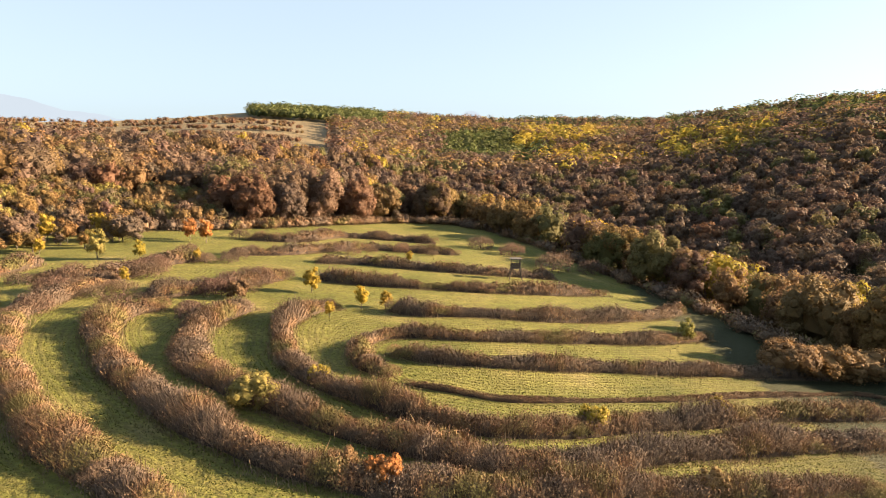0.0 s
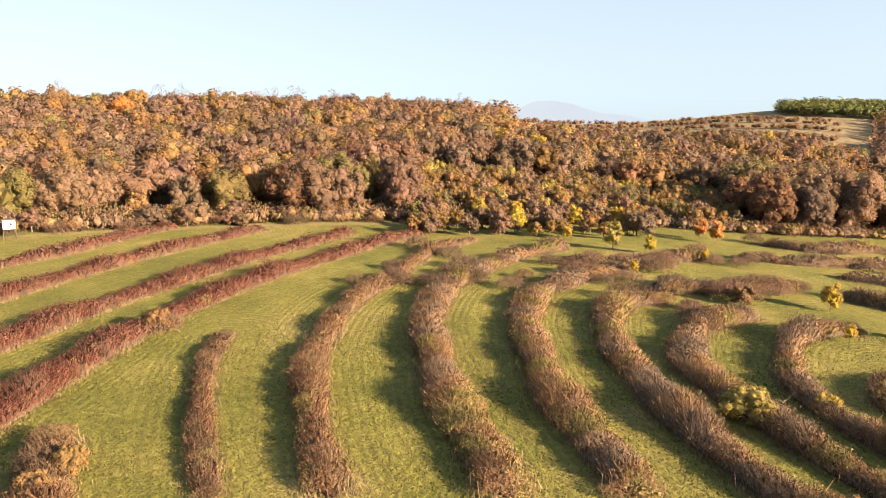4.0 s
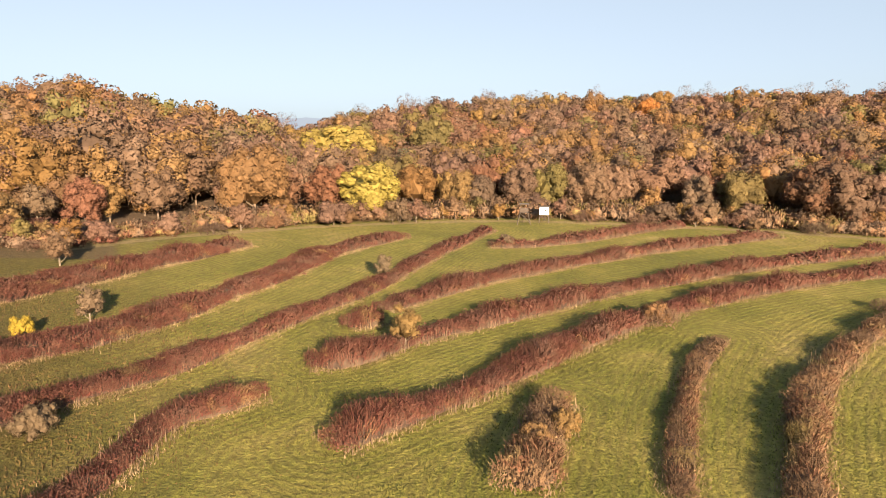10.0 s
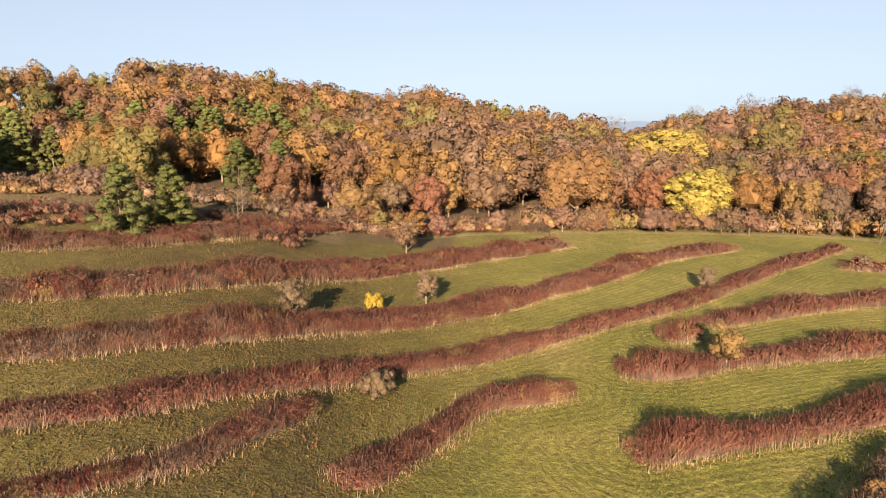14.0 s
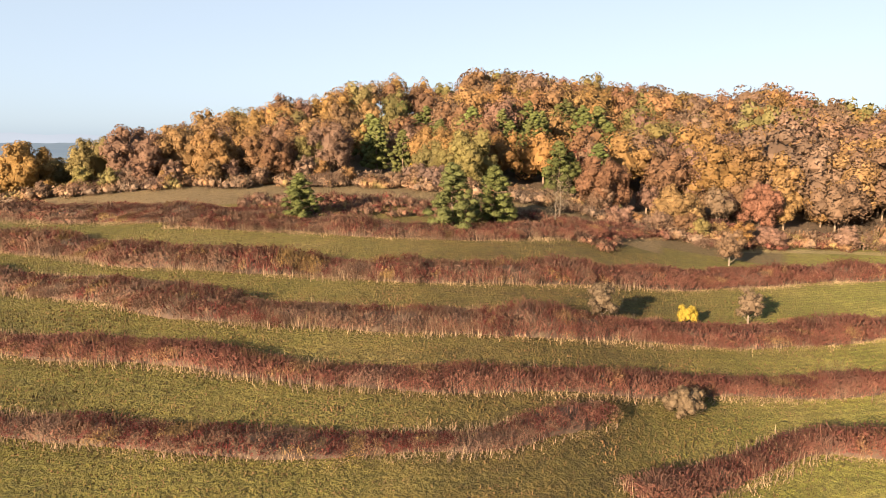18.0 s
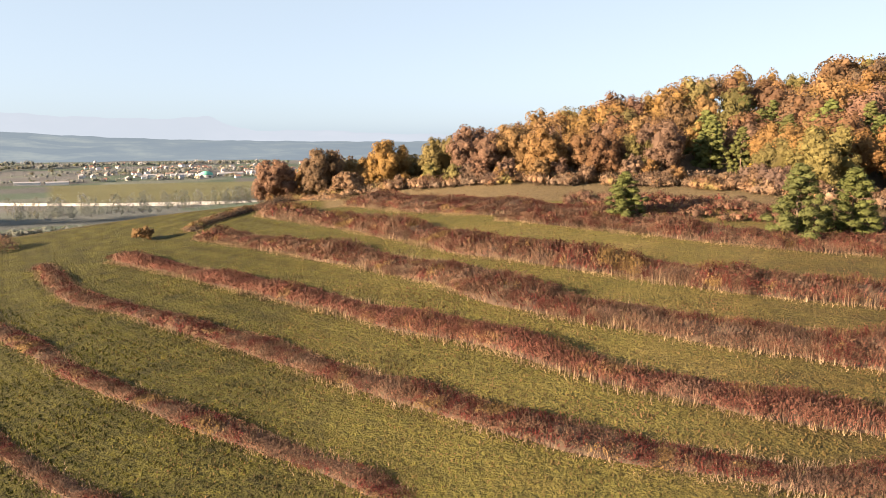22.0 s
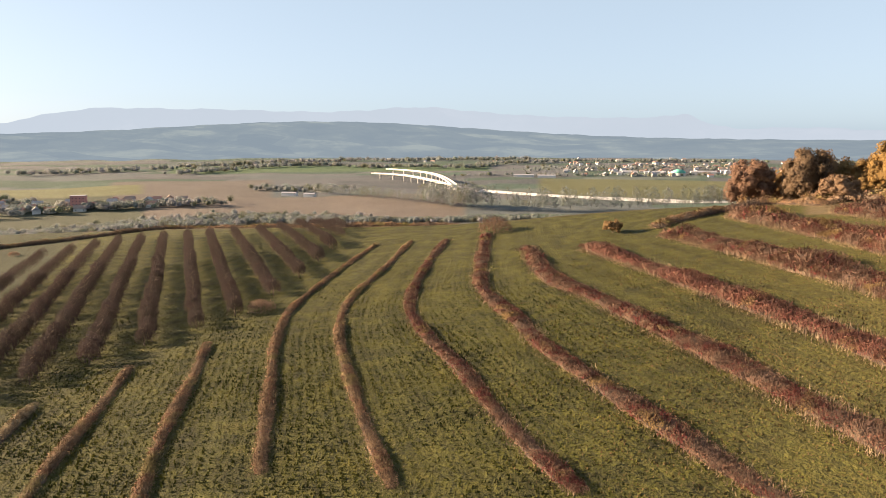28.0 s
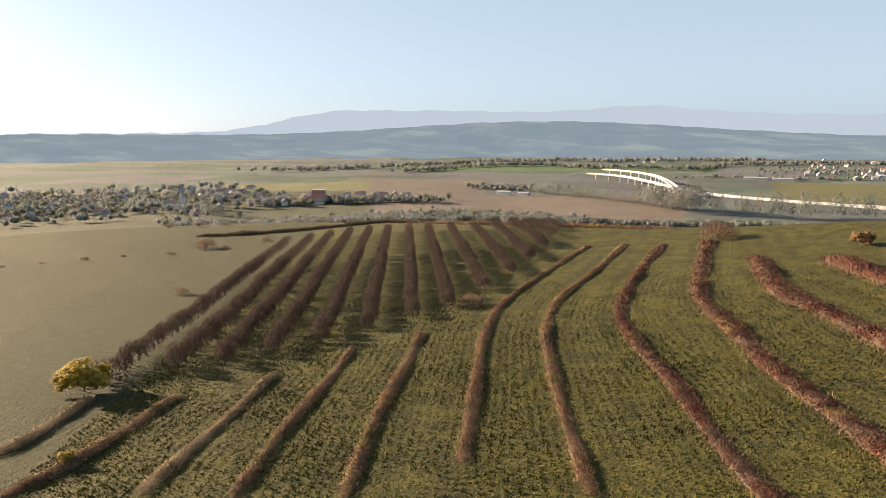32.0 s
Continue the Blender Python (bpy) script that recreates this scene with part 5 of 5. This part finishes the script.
# ---- grass ----
def grass_tufts():
    rng = np.random.default_rng(8)
    k = 460000
    r = np.sqrt(rng.uniform(34.0 ** 2, 128.0 ** 2, k) ) 
    r = 34 + (r - 34) * rng.uniform(0.35, 1.0, k)
    a = np.radians(rng.uniform(-36, 254, k))
    x, y = -np.sin(a) * r, np.cos(a) * r
    keep = (r < edge_r(x, y) - 2) & ~(in_field(x, y) & (x > 40))
    x, y = x[keep], y[keep]
    row = np.empty(len(x))
    for s in range(0, len(x), 8000):
        row[s:s + 8000] = np.sqrt(((x[s:s + 8000, None] - ALL_LINES[None, :, 0]) ** 2 + (y[s:s + 8000, None] - ALL_LINES[None, :, 1]) ** 2).min(1))
    keep = (np.sin((row + 0.17) * 7.6) + rng.normal(0, 0.6, len(x)) < 0.2) & (row > 0.8)
    x, y = x[keep], y[keep]
    k = len(x)
    a = rng.uniform(0, 6.283, k)
    h = rng.uniform(0.1, 0.3, k) * (1 + 0.5 * ripple(x, y, 3.0, 4.0))
    u = np.stack([np.cos(a), np.sin(a), np.zeros(k)], 1) * rng.uniform(0.06, 0.15, k)[:, None]
    b = np.stack([x, y, land(x, y) - 0.02], 1)
    tip = np.stack([rng.normal(0, 0.07, k), rng.normal(0, 0.07, k), h], 1)
    rough = (bearing(x, y) % 360 > 104 + rng.normal(0, 6, k)) & (bearing(x, y) % 360 < 186 + rng.normal(0, 8, k))
    tip[rough] *= 0.8
    u[rough] *= 0.6
    low = ~rough & (bearing(x, y) % 360 < 150) | (bearing(x, y) % 360 > 300)
    tip[low] *= 0.5
    u[low] *= 0.65
    tip[~rough & ~low] *= 0.85
    u[~rough & ~low] *= 0.75
    green = ~rough & (bearing(x, y) % 360 > 150) & (bearing(x, y) % 360 < 300)
    blades = np.stack([b - u, b + u, b + tip], 1)
    tagged(new("meadow_grass", quad_mesh("meadow_grass", blades[~rough & ~green], TUFT)), "tufts of mown autumn grass", "grass", kind="stuff")
    tagged(new("meadow_grass", quad_mesh("meadow_grass", blades[green], GREEN_TUFT)), "dark green tufts of grass below the orchard", "grass", kind="stuff")
    tagged(new("meadow_grass", quad_mesh("meadow_grass", blades[rough], TUSSOCK)), "rough olive-brown tussocks of autumn grass", "grass", kind="stuff")


grass_tufts()

# ---- raised hides at the wood's edge ----
DARK_WOOD = plain_material("weathered_wood", (0.06, 0.05, 0.045), 0.9, 0.35, 4.0)
WHITE_BOARD = plain_material("white_board", (0.78, 0.76, 0.72), 0.6, 0.08, 3.0)
SLOT_SHADE = plain_material("slot_shade_black", (0.02, 0.02, 0.02), 0.8, 0.1, 3.0)
FELT = plain_material("roof_felt", (0.10, 0.09, 0.085), 0.9, 0.3, 4.0)


def pole(name, a, b, r, mat, parent):
    v, f = [], []
    tube(v, f, a, b, r, r * 0.9, 7)
    return part(name, mesh_of(name, v, f, mat), parent)


def board(name, mat, parent, *dims, label=""):
    v, f = [], []
    box(v, f, *dims)
    me = mesh_of(name, v, f, mat)
    bm = bmesh.new()
    bm.from_mesh(me)
    bmesh.ops.bevel(bm, geom=bm.edges[:], offset=0.015, segments=1, affect="EDGES")
    bm.to_mesh(me)
    bm.free()
    return part(name, me, parent, label)


def hide(x, y, turn, white):
    root = new("raised_hide")
    root.matrix_basis = pose(x, y, ground_z(x, y), 0, 0, turn)
    tagged(root, "white-boarded hunting hide on wooden legs at the wood's edge" if white else "open dark wooden hunting stand on splayed braced legs", "hunting hide")
    w, base, top = (1.0, 1.7, 3.5) if white else (0.9, 2.5, 4.4)
    out = w + (0.12 if white else 0.55)
    for sx in (-1, 1):
        for sy in (-1, 1):
            pole("leg", (sx * out, sy * out, -0.1), (sx * w * 0.9, sy * w * 0.9, base), 0.08, DARK_WOOD, root)
    for sx in (-1, 1):
        pole("brace", (sx * out * 0.95, -out * 0.95, 0.35), (sx * w * 0.92, w * 0.92, base - 0.1), 0.045, DARK_WOOD, root)
        pole("brace", (-out * 0.95, sx * out * 0.95, 0.35), (w * 0.92, sx * w * 0.92, base - 0.1), 0.045, DARK_WOOD, root)
    board("platform", DARK_WOOD, root, -w - 0.1, -w - 0.1, base, w + 0.1, w + 0.1, base + 0.1)
    wall = WHITE_BOARD if white else DARK_WOOD
    if white:
        front = board("front_wall", wall, root, -w, w - 0.05, base + 0.1, w, w, top)
        # a black board on the closed wall stands for the slot's inner shade
        board("window", SLOT_SHADE, front, -0.55, w + 0.002, base + 0.85, -0.1, w + 0.02, base + 1.25, label="window slot as a black board, its inner shade painted")
        board("back_wall", wall, root, -w, -w, base + 0.1, w, -w + 0.05, top)
        for sx in (-1, 1):
            board("side_wall", wall, root, sx * w - 0.025, -w + 0.05, base + 0.1, sx * w + 0.025, w - 0.05, top)
    else:
        for k in range(5):
            z = base + 0.14 + k * 0.21
            board("rail", wall, root, -w, w - 0.04, z, w, w, z + 0.19)
            for sx in (-1, 1):
                board("rail", wall, root, sx * w - 0.02, -w, z, sx * w + 0.02, w - 0.05, z + 0.19)
        for sx in (-1, 1):
            for sy in (-1, 1):
                pole("post", (sx * (w - 0.05), sy * (w - 0.08), base + 0.1), (sx * (w - 0.05), sy * (w - 0.08), top), 0.05, DARK_WOOD, root)
        board("bench", DARK_WOOD, root, -w + 0.08, -w + 0.1, base + 0.5, w - 0.08, -w + 0.45, base + 0.55)
    board("roof", FELT, root, -w - 0.2, -w - 0.2, top, w + 0.2, w + 0.2, top + 0.09, label="flat felted roof")
    # ladder at the back
    for sx in (-0.25, 0.25):
        pole("ladder_rail", (sx, -out - 0.9, 0), (sx, -w - 0.05, base + 0.2), 0.04, DARK_WOOD, root)
    for k in range(6):
        t = (k + 0.7) / 7
        yy = (-out - 0.9) * (1 - t) + (-w - 0.05) * t
        pole("rung", (-0.27, yy, (base + 0.2) * t), (0.27, yy, (base + 0.2) * t), 0.025, DARK_WOOD, root)


hide(-144.9, 37.0, 256, False)
hide(-146.5, 42.0, 252, True)
hide(14.5, 132.5, 180, False)

# ---- the valley ----
WALLS = [plain_material("plaster_white", (0.5, 0.49, 0.48), 0.8, 0.1, 0.5), plain_material("plaster_cream", (0.42, 0.38, 0.32), 0.8, 0.12, 0.5), plain_material("plaster_grey", (0.3, 0.29, 0.29), 0.8, 0.12, 0.5)]
ROOFS = [plain_material("roof_red", (0.30, 0.165, 0.135), 0.8, 0.2, 0.8), plain_material("roof_brown", (0.24, 0.18, 0.155), 0.8, 0.2, 0.8), plain_material("roof_slate", (0.24, 0.24, 0.26), 0.7, 0.2, 0.8)]
GLASS = plain_material("far_window", (0.06, 0.07, 0.09), 0.2, 0.1, 1.0)
CONCRETE = plain_material("pale_concrete", (0.42, 0.41, 0.4), 0.85, 0.1, 0.1)
GREEN_DOME = plain_material("green_membrane", (0.10, 0.34, 0.28), 0.5, 0.1, 0.3)


def house_meshes(w, d, h, wall, roof):
    v, f = [], []
    box(v, f, -w / 2, -d / 2, -0.5, w / 2, d / 2, h)
    walls = mesh_of("wall", v, f, wall)
    o = 0.5
    v = [(-w / 2 - o, -d / 2 - o, h - 0.1), (w / 2 + o, -d / 2 - o, h - 0.1), (w / 2 + o, d / 2 + o, h - 0.1), (-w / 2 - o, d / 2 + o, h - 0.1), (-w / 2 - o, 0, h + d * 0.42), (w / 2 + o, 0, h + d * 0.42)]
    roofs = mesh_of("roof", v, [(0, 1, 5, 4), (2, 3, 4, 5), (0, 4, 3), (1, 2, 5), (3, 2, 1, 0)], roof)
    v, f = [], []
    box(v, f, w * 0.2, -0.4, h + d * 0.25, w * 0.2 + 0.8, 0.4, h + d * 0.42 + 0.9)
    return walls, roofs, mesh_of("chimney", v, f, ROOFS[1])


HOUSES = [house_meshes(w, d, h, WALLS[i % 3], ROOFS[j]) for w, d, h, i, j in ((12, 9, 4, 0, 0), (11, 8, 5, 1, 0), (14, 9, 4, 0, 1), (10, 9, 6, 2, 2), (16, 8, 3.5, 1, 1), (12, 9, 5, 0, 2))]
house_rng = np.random.default_rng(21)
HOUSE_LABEL = ["white house with a red gabled roof", "cream house with a red gabled roof", "long white house with a brown roof", "grey house with a slate-grey roof", "long cream house with a brown roof", "white house with a grey roof"]
WINDOW_MESH = mesh_of("window", [(-0.6, -0.06, 0), (0.6, -0.06, 0), (0.6, -0.06, 1.3), (-0.6, -0.06, 1.3), (-0.6, 0.06, 0), (0.6, 0.06, 0), (0.6, 0.06, 1.3), (-0.6, 0.06, 1.3)],
                      [(0, 1, 2, 3), (5, 4, 7, 6), (0, 4, 5, 1), (3, 2, 6, 7), (0, 3, 7, 4), (1, 5, 6, 2)], GLASS)
HOUSE_W = [12, 11, 14, 10, 16, 12]
HOUSE_D = [9, 8, 9, 9, 8, 9]


def make_house(x, y, turn, group, scale=1.0):
    i = int(house_rng.integers(0, 6))
    root = new("house")
    root.matrix_basis = pose(x, y, ground_z(x, y), 0, 0, turn) @ Matrix.Scale(scale, 4)
    tagged(root, HOUSE_LABEL[i] + " in the valley", "house", group)
    walls = part("wall", HOUSES[i][0], root)
    part("chimney", HOUSES[i][2], part("roof", HOUSES[i][1], root))
    if scale > 0.8 and x * x + y * y < 1150 ** 2:
        for sx in (-0.3, 0.3):
            for sy in (-1, 1):
                w = part("window", WINDOW_MESH, walls)
                w.location = (sx * HOUSE_W[i], sy * HOUSE_D[i] / 2, 1.2)


def village(group, count, b0, b1, r0, r1, lean, size=1.0):
    done = []
    while len(done) < count:
        b, r = radians(house_rng.uniform(b0, b1)), house_rng.uniform(r0, r1)
        x, y = -math.sin(b) * r, math.cos(b) * r
        if all((x - p) ** 2 + (y - q) ** 2 > 13 ** 2 for p, q in done):
            done.append((x, y))
            make_house(x, y, lean + float(house_rng.choice([0, 90])) + float(house_rng.normal(0, 7)), group, size)
    return done


spots = village("houses of the valley town", 140, 171, 190, 1600, 2350, 20, 0.95)
spots += village("houses of the near village", 100, 233, 256, 900, 1260, 50, 0.95)
spots += village("houses along the village road", 26, 221, 233.5, 960, 1060, 35)
spots += village("houses far across the valley", 18, 192, 214, 2350, 2550, 10)
spots += village("houses far across the valley", 14, 166, 190, 2450, 2700, 10)


def shed(x, y, w, d, h, turn):
    root = new("shed")
    root.matrix_basis = pose(x, y, ground_z(x, y), 0, 0, turn)
    tagged(root, "long pale farm shed with a low metal roof", "shed", "farm sheds")
    a, b, c = house_meshes(w, d, h, WALLS[0], ROOFS[2])
    for vert in b.vertices:
        if vert.co.z > h:
            vert.co.z = h + d * 0.16
    part("wall", a, root)
    part("roof", b, root)


for x, y, w, d in ((363, -1522, 45, 12), (312, -1530, 40, 12), (-21, -1797, 60, 18), (-95, -1835, 70, 20), (-138, -1841, 60, 16), (90, -1740, 50, 16), (150, -1700, 40, 14), (600, -930, 24, 10), (560, -925, 18, 9)):
    shed(x, y, w, d, 5, 8)


def digester(x, y):
    root = new("digester_tank")
    root.matrix_basis = pose(x, y, ground_z(x, y))
    tagged(root, "round pale farm tank under a green membrane dome", "tank")
    v, f = [], []
    tube(v, f, (0, 0, -0.5), (0, 0, 7), 15, 15, 28)
    part("tank", mesh_of("tank", v, f, CONCRETE), root)
    v, f = [], []
    for k in range(5):
        z0, z1 = math.radians(k * 17.5), math.radians((k + 1) * 17.5)
        tube(v, f, (0, 0, 7 + 8 * math.sin(z0)), (0, 0, 7 + 8 * math.sin(z1)), 15.3 * math.cos(z0), 15.3 * math.cos(z1), 28)
    part("dome", mesh_of("dome", v, f, GREEN_DOME, True), root, "green membrane dome")


digester(33.5, -1644.7)


def church(x, y, turn):
    root = new("church")
    root.matrix_basis = pose(x, y, ground_z(x, y), 0, 0, turn)
    tagged(root, "white village church with a dark pointed spire", "church")
    a, b, c = house_meshes(22, 11, 8, WALLS[0], ROOFS[1])
    part("nave", a, root)
    part("roof", b, root)
    v, f = [], []
    box(v, f, -16, -3, -0.5, -10, 3, 17)
    part("tower", mesh_of("tower", v, f, WALLS[0]), root)
    v, f = [], []
    tube(v, f, (-13, 0, 17), (-13, 0, 21), 4.2, 2.4, 8)
    tube(v, f, (-13, 0, 21), (-13, 0, 32), 2.4, 0.15, 8)
    part("spire", mesh_of("spire", v, f, ROOFS[2]), root)


church(805, -472, 35)
tower_root = new("block_of_flats")
tower_root.matrix_basis = pose(737, -657, ground_z(737, -657), 0, 0, 40)
tagged(tower_root, "reddish block of flats among village trees", "building")
flat_v, flat_f = [], []
box(flat_v, flat_f, -9, -7, -0.5, 9, 7, 17)
part("wall", mesh_of("wall", flat_v, flat_f, plain_material("red_plaster", (0.40, 0.20, 0.18), 0.8, 0.15, 0.5)), tower_root)
flat_v, flat_f = [], []
box(flat_v, flat_f, -9.5, -7.5, 17, 9.5, 7.5, 17.6)
part("roof", mesh_of("roof", flat_v, flat_f, ROOFS[2]), tower_root)
for k in range(4):
    for j in (-6, -2, 2, 6):
        wob = part("window", WINDOW_MESH, tower_root)
        wob.location = (j, 7.0, 2 + k * 3.8)


def ribbon(points, width, top, under, step=12.0):
    """A road deck along a line: box section with sloping or upright sides."""
    line, way = glide(points, step)
    v, f = [], []
    for p, a in zip(line, way):
        n = np.array([-math.sin(a), math.cos(a)])
        z = top if top is not None else ground_z(*p)
        for s, h in ((-0.5, 0), (0.5, 0), (0.5, -1), (-0.5, -1)):
            grow = 1.0 if h == 0 else 1.0 + under[1]
            v.append((p[0] + n[0] * s * width * grow, p[1] + n[1] * s * width * grow, z + h * under[0]))
    for i in range(len(line) - 1):
        for j in range(4):
            k = (j + 1) % 4
            f.append((i * 4 + j, i * 4 + k, (i + 1) * 4 + k, (i + 1) * 4 + j))
    f += [(3, 2, 1, 0), tuple(len(v) - 4 + i for i in range(4))]
    return line, v, f


line, v, f = ribbon([(409, -1164), (330, -1100), (243, -1056), (148, -1029), (62, -1022), (-70, -1013), (-260, -1030)], 15, -67.5, (4.5, 0.9))
tagged(new("road", mesh_of("road", v, f, CONCRETE)), "pale new motorway on an embankment", "road", kind="structure")


def viaduct(points, top, label):
    root = new("viaduct")
    tagged(root, label, "bridge", "motorway viaducts")
    line, v, f = ribbon(points, 9, top, (1.6, -0.3), 8.0)
    part("deck", mesh_of("deck", v, f, CONCRETE), root)
    for i in range(3, len(line) - 2, 5):
        v, f = [], []
        tube(v, f, (line[i][0], line[i][1], ground_z(*line[i]) - 0.5), (line[i][0], line[i][1], top - 1.4), 1.3, 1.3, 8)
        part("pier", mesh_of("pier", v, f, CONCRETE), root)
    for s in (-4.3, 4.3):
        ln, way = glide(points, 8.0)
        v, f = [], []
        for p, a in zip(ln, way):
            n = np.array([-math.sin(a), math.cos(a)])
            for w, h in ((-0.2, 0), (0.2, 0), (0.2, 1.3), (-0.2, 1.3)):
                v.append((p[0] + n[0] * (s + w), p[1] + n[1] * (s + w), top + h))
        for i in range(len(ln) - 1):
            for j in range(4):
                k = (j + 1) % 4
                f.append((i * 4 + j, i * 4 + k, (i + 1) * 4 + k, (i + 1) * 4 + j))
        part("parapet", mesh_of("parapet", v, f, CONCRETE), root)


viaduct([(653, -1339), (562, -1293), (467, -1186), (402, -1095), (369, -1049)], -58.0, "white curved motorway viaduct on round piers")
viaduct([(666, -1442), (576, -1384), (496, -1291), (423, -1162), (356, -1021)], -54.0, "white slip-road viaduct that sweeps down to the motorway")


# leaf tints paled for the valley trees, so haze lies in their colour
VALLEY_TINTS = ["haze_grey", "haze_green", "haze_grey", "haze_green", "greygreen"]


def belt(label, points, depth, count, tall, tints, kind="oak", fine=False, slim=1.0):
    """A belt of trees or bushes along a line."""
    rng = np.random.default_rng(int(abs(points[0][0])) + count)
    line, way = glide(points, 3.0)
    out = []
    for _ in range(count):
        i = rng.integers(0, len(line))
        x, y = line[i] + rng.normal(0, depth, 2)
        out.append((float(x), float(y), float(rng.uniform(*tall)), str(rng.choice(tints)), "open" if fine else kind, 200 if fine else 110))
    plant_wood("tree_belt", label, out, slim=slim)


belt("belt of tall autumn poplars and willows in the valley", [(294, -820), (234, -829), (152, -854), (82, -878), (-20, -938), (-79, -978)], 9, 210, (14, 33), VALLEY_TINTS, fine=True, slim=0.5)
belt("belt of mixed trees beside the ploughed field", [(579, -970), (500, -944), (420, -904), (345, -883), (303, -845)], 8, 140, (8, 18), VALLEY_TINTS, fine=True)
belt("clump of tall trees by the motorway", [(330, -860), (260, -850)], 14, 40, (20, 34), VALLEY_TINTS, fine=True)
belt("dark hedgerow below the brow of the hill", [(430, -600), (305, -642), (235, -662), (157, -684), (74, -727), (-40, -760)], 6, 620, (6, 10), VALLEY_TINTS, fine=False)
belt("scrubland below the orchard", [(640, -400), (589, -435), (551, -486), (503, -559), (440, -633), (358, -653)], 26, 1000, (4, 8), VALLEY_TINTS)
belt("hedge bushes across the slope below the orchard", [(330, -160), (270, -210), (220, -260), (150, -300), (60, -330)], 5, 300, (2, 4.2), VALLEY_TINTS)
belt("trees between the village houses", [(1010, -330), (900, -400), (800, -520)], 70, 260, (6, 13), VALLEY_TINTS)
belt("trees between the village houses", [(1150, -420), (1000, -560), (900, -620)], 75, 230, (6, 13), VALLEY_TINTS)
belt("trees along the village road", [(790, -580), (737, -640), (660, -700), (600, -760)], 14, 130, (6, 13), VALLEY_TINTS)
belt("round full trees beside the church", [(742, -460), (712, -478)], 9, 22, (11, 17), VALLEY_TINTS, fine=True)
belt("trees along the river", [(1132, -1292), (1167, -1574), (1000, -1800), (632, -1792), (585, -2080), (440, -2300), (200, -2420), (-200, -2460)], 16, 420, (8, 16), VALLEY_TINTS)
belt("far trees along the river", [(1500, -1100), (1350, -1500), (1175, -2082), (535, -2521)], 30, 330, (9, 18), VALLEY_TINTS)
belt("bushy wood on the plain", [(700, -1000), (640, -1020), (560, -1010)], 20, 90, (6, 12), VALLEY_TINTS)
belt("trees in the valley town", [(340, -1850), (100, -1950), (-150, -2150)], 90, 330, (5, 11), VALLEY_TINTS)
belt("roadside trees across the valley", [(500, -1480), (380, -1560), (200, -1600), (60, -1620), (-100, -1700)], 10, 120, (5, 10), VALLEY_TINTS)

for far_r in (540, 620, 700, 770):
    belt("rows of bushes on the far terraced field", [(-math.sin(radians(b)) * (far_r + 3 * (b % 7)), math.cos(radians(b)) * (far_r + 3 * (b % 7))) for b in range(12, 37, 4)], 4, 150, (2.5, 5.5), ["russet", "mauve", "rust", "ochre"])

# bushes strung across the pasture
for x, y, h in ((173.7, -58.3, 1.0), (171, -66, 0.8), (169.1, -75, 1.2), (166, -83, 0.9), (161, -92.5, 1.1), (158.5, -101, 0.9), (157.9, -107, 1.2), (222.8, -128.6, 1.4), (216, -136, 1.1), (210.6, -143.3, 1.6)):
    make_tree("twiggy", x, y, h * 0.75, "twig", "strung across the open pasture", "pasture bushes", 1.3)


# ---- far hills ----
def far_ridge(name, label, b0, b1, r0, r1, crest, mat, wobble):
    """A long slope up to a crest whose height is given by bearing."""
    rng = np.random.default_rng(int(r1))
    bs = np.arange(b0, b1 + 0.01, 0.35)
    rs = np.linspace(0, 1, 14)
    v, f = [], []
    for b in bs:
        top = crest(b)
        for u in rs:
            r = r0 + (r1 - r0) * u
            s = u * u * (3 - 2 * u)
            z = -75 + (top + 75) * s + wobble * math.sin(u * 3.14) * math.sin(b * 0.9 + u * 5) + wobble * 0.12 * s * rng.normal()
            v.append((-math.sin(radians(b)) * r, math.cos(radians(b)) * r, z))
    m = len(rs)
    for i in range(len(bs) - 1):
        for j in range(m - 1):
            f.append((i * m + j, (i + 1) * m + j, (i + 1) * m + j + 1, i * m + j + 1))
    tagged(new(name, mesh_of(name, v, f, mat, True)), label, "hills", kind="structure")


def bumps(base, rows):
    return lambda b: base + (3.5 * math.sin(b * 1.7) + 2.0 * math.sin(b * 4.1 + 1)) * (1.0 if base != -4 else 0.4) + sum(h * math.exp(-((b - c) / w) ** 2) for c, h, w in rows)


# hills and mountains glow in the colour of haze; no air is modelled
HAZE_GLOW_NEAR = backdrop_material("haze_painted_hills", (0.098, 0.128, 0.155), (0.14, 0.17, 0.182), 0.48, 0.006)
HAZE_GLOW_FAR = backdrop_material("haze_painted_mountains", (0.21, 0.25, 0.295), (0.222, 0.26, 0.305), 0.48, 0.002)
far_ridge("backdrop", "long wooded hills across the valley, painted in pale blue haze", 128, 275, 2700, 3900, bumps(-4, [(210, 100, 18), (248, 36, 16)]), HAZE_GLOW_NEAR, 5)
far_ridge("backdrop", "mountains on the horizon, painted in pale blue haze", 150, 285, 4250, 4750, bumps(40, [(202, 130, 6), (193, 95, 7), (211, 105, 7), (219, 98, 6), (227, 125, 6), (181.5, 75, 3.0), (180.6, 30, 0.8), (186, 50, 4), (173, 25, 5)]), HAZE_GLOW_FAR, 4)
far_ridge("backdrop", "mountain on the horizon behind the woods, painted in pale haze", -20, 150, 4250, 4750, bumps(0, [(-2.2, 205, 2.0), (33, 250, 4.5), (26, 120, 4), (98, 125, 8), (88, 90, 6), (106, 105, 5)]), HAZE_GLOW_FAR, 4)
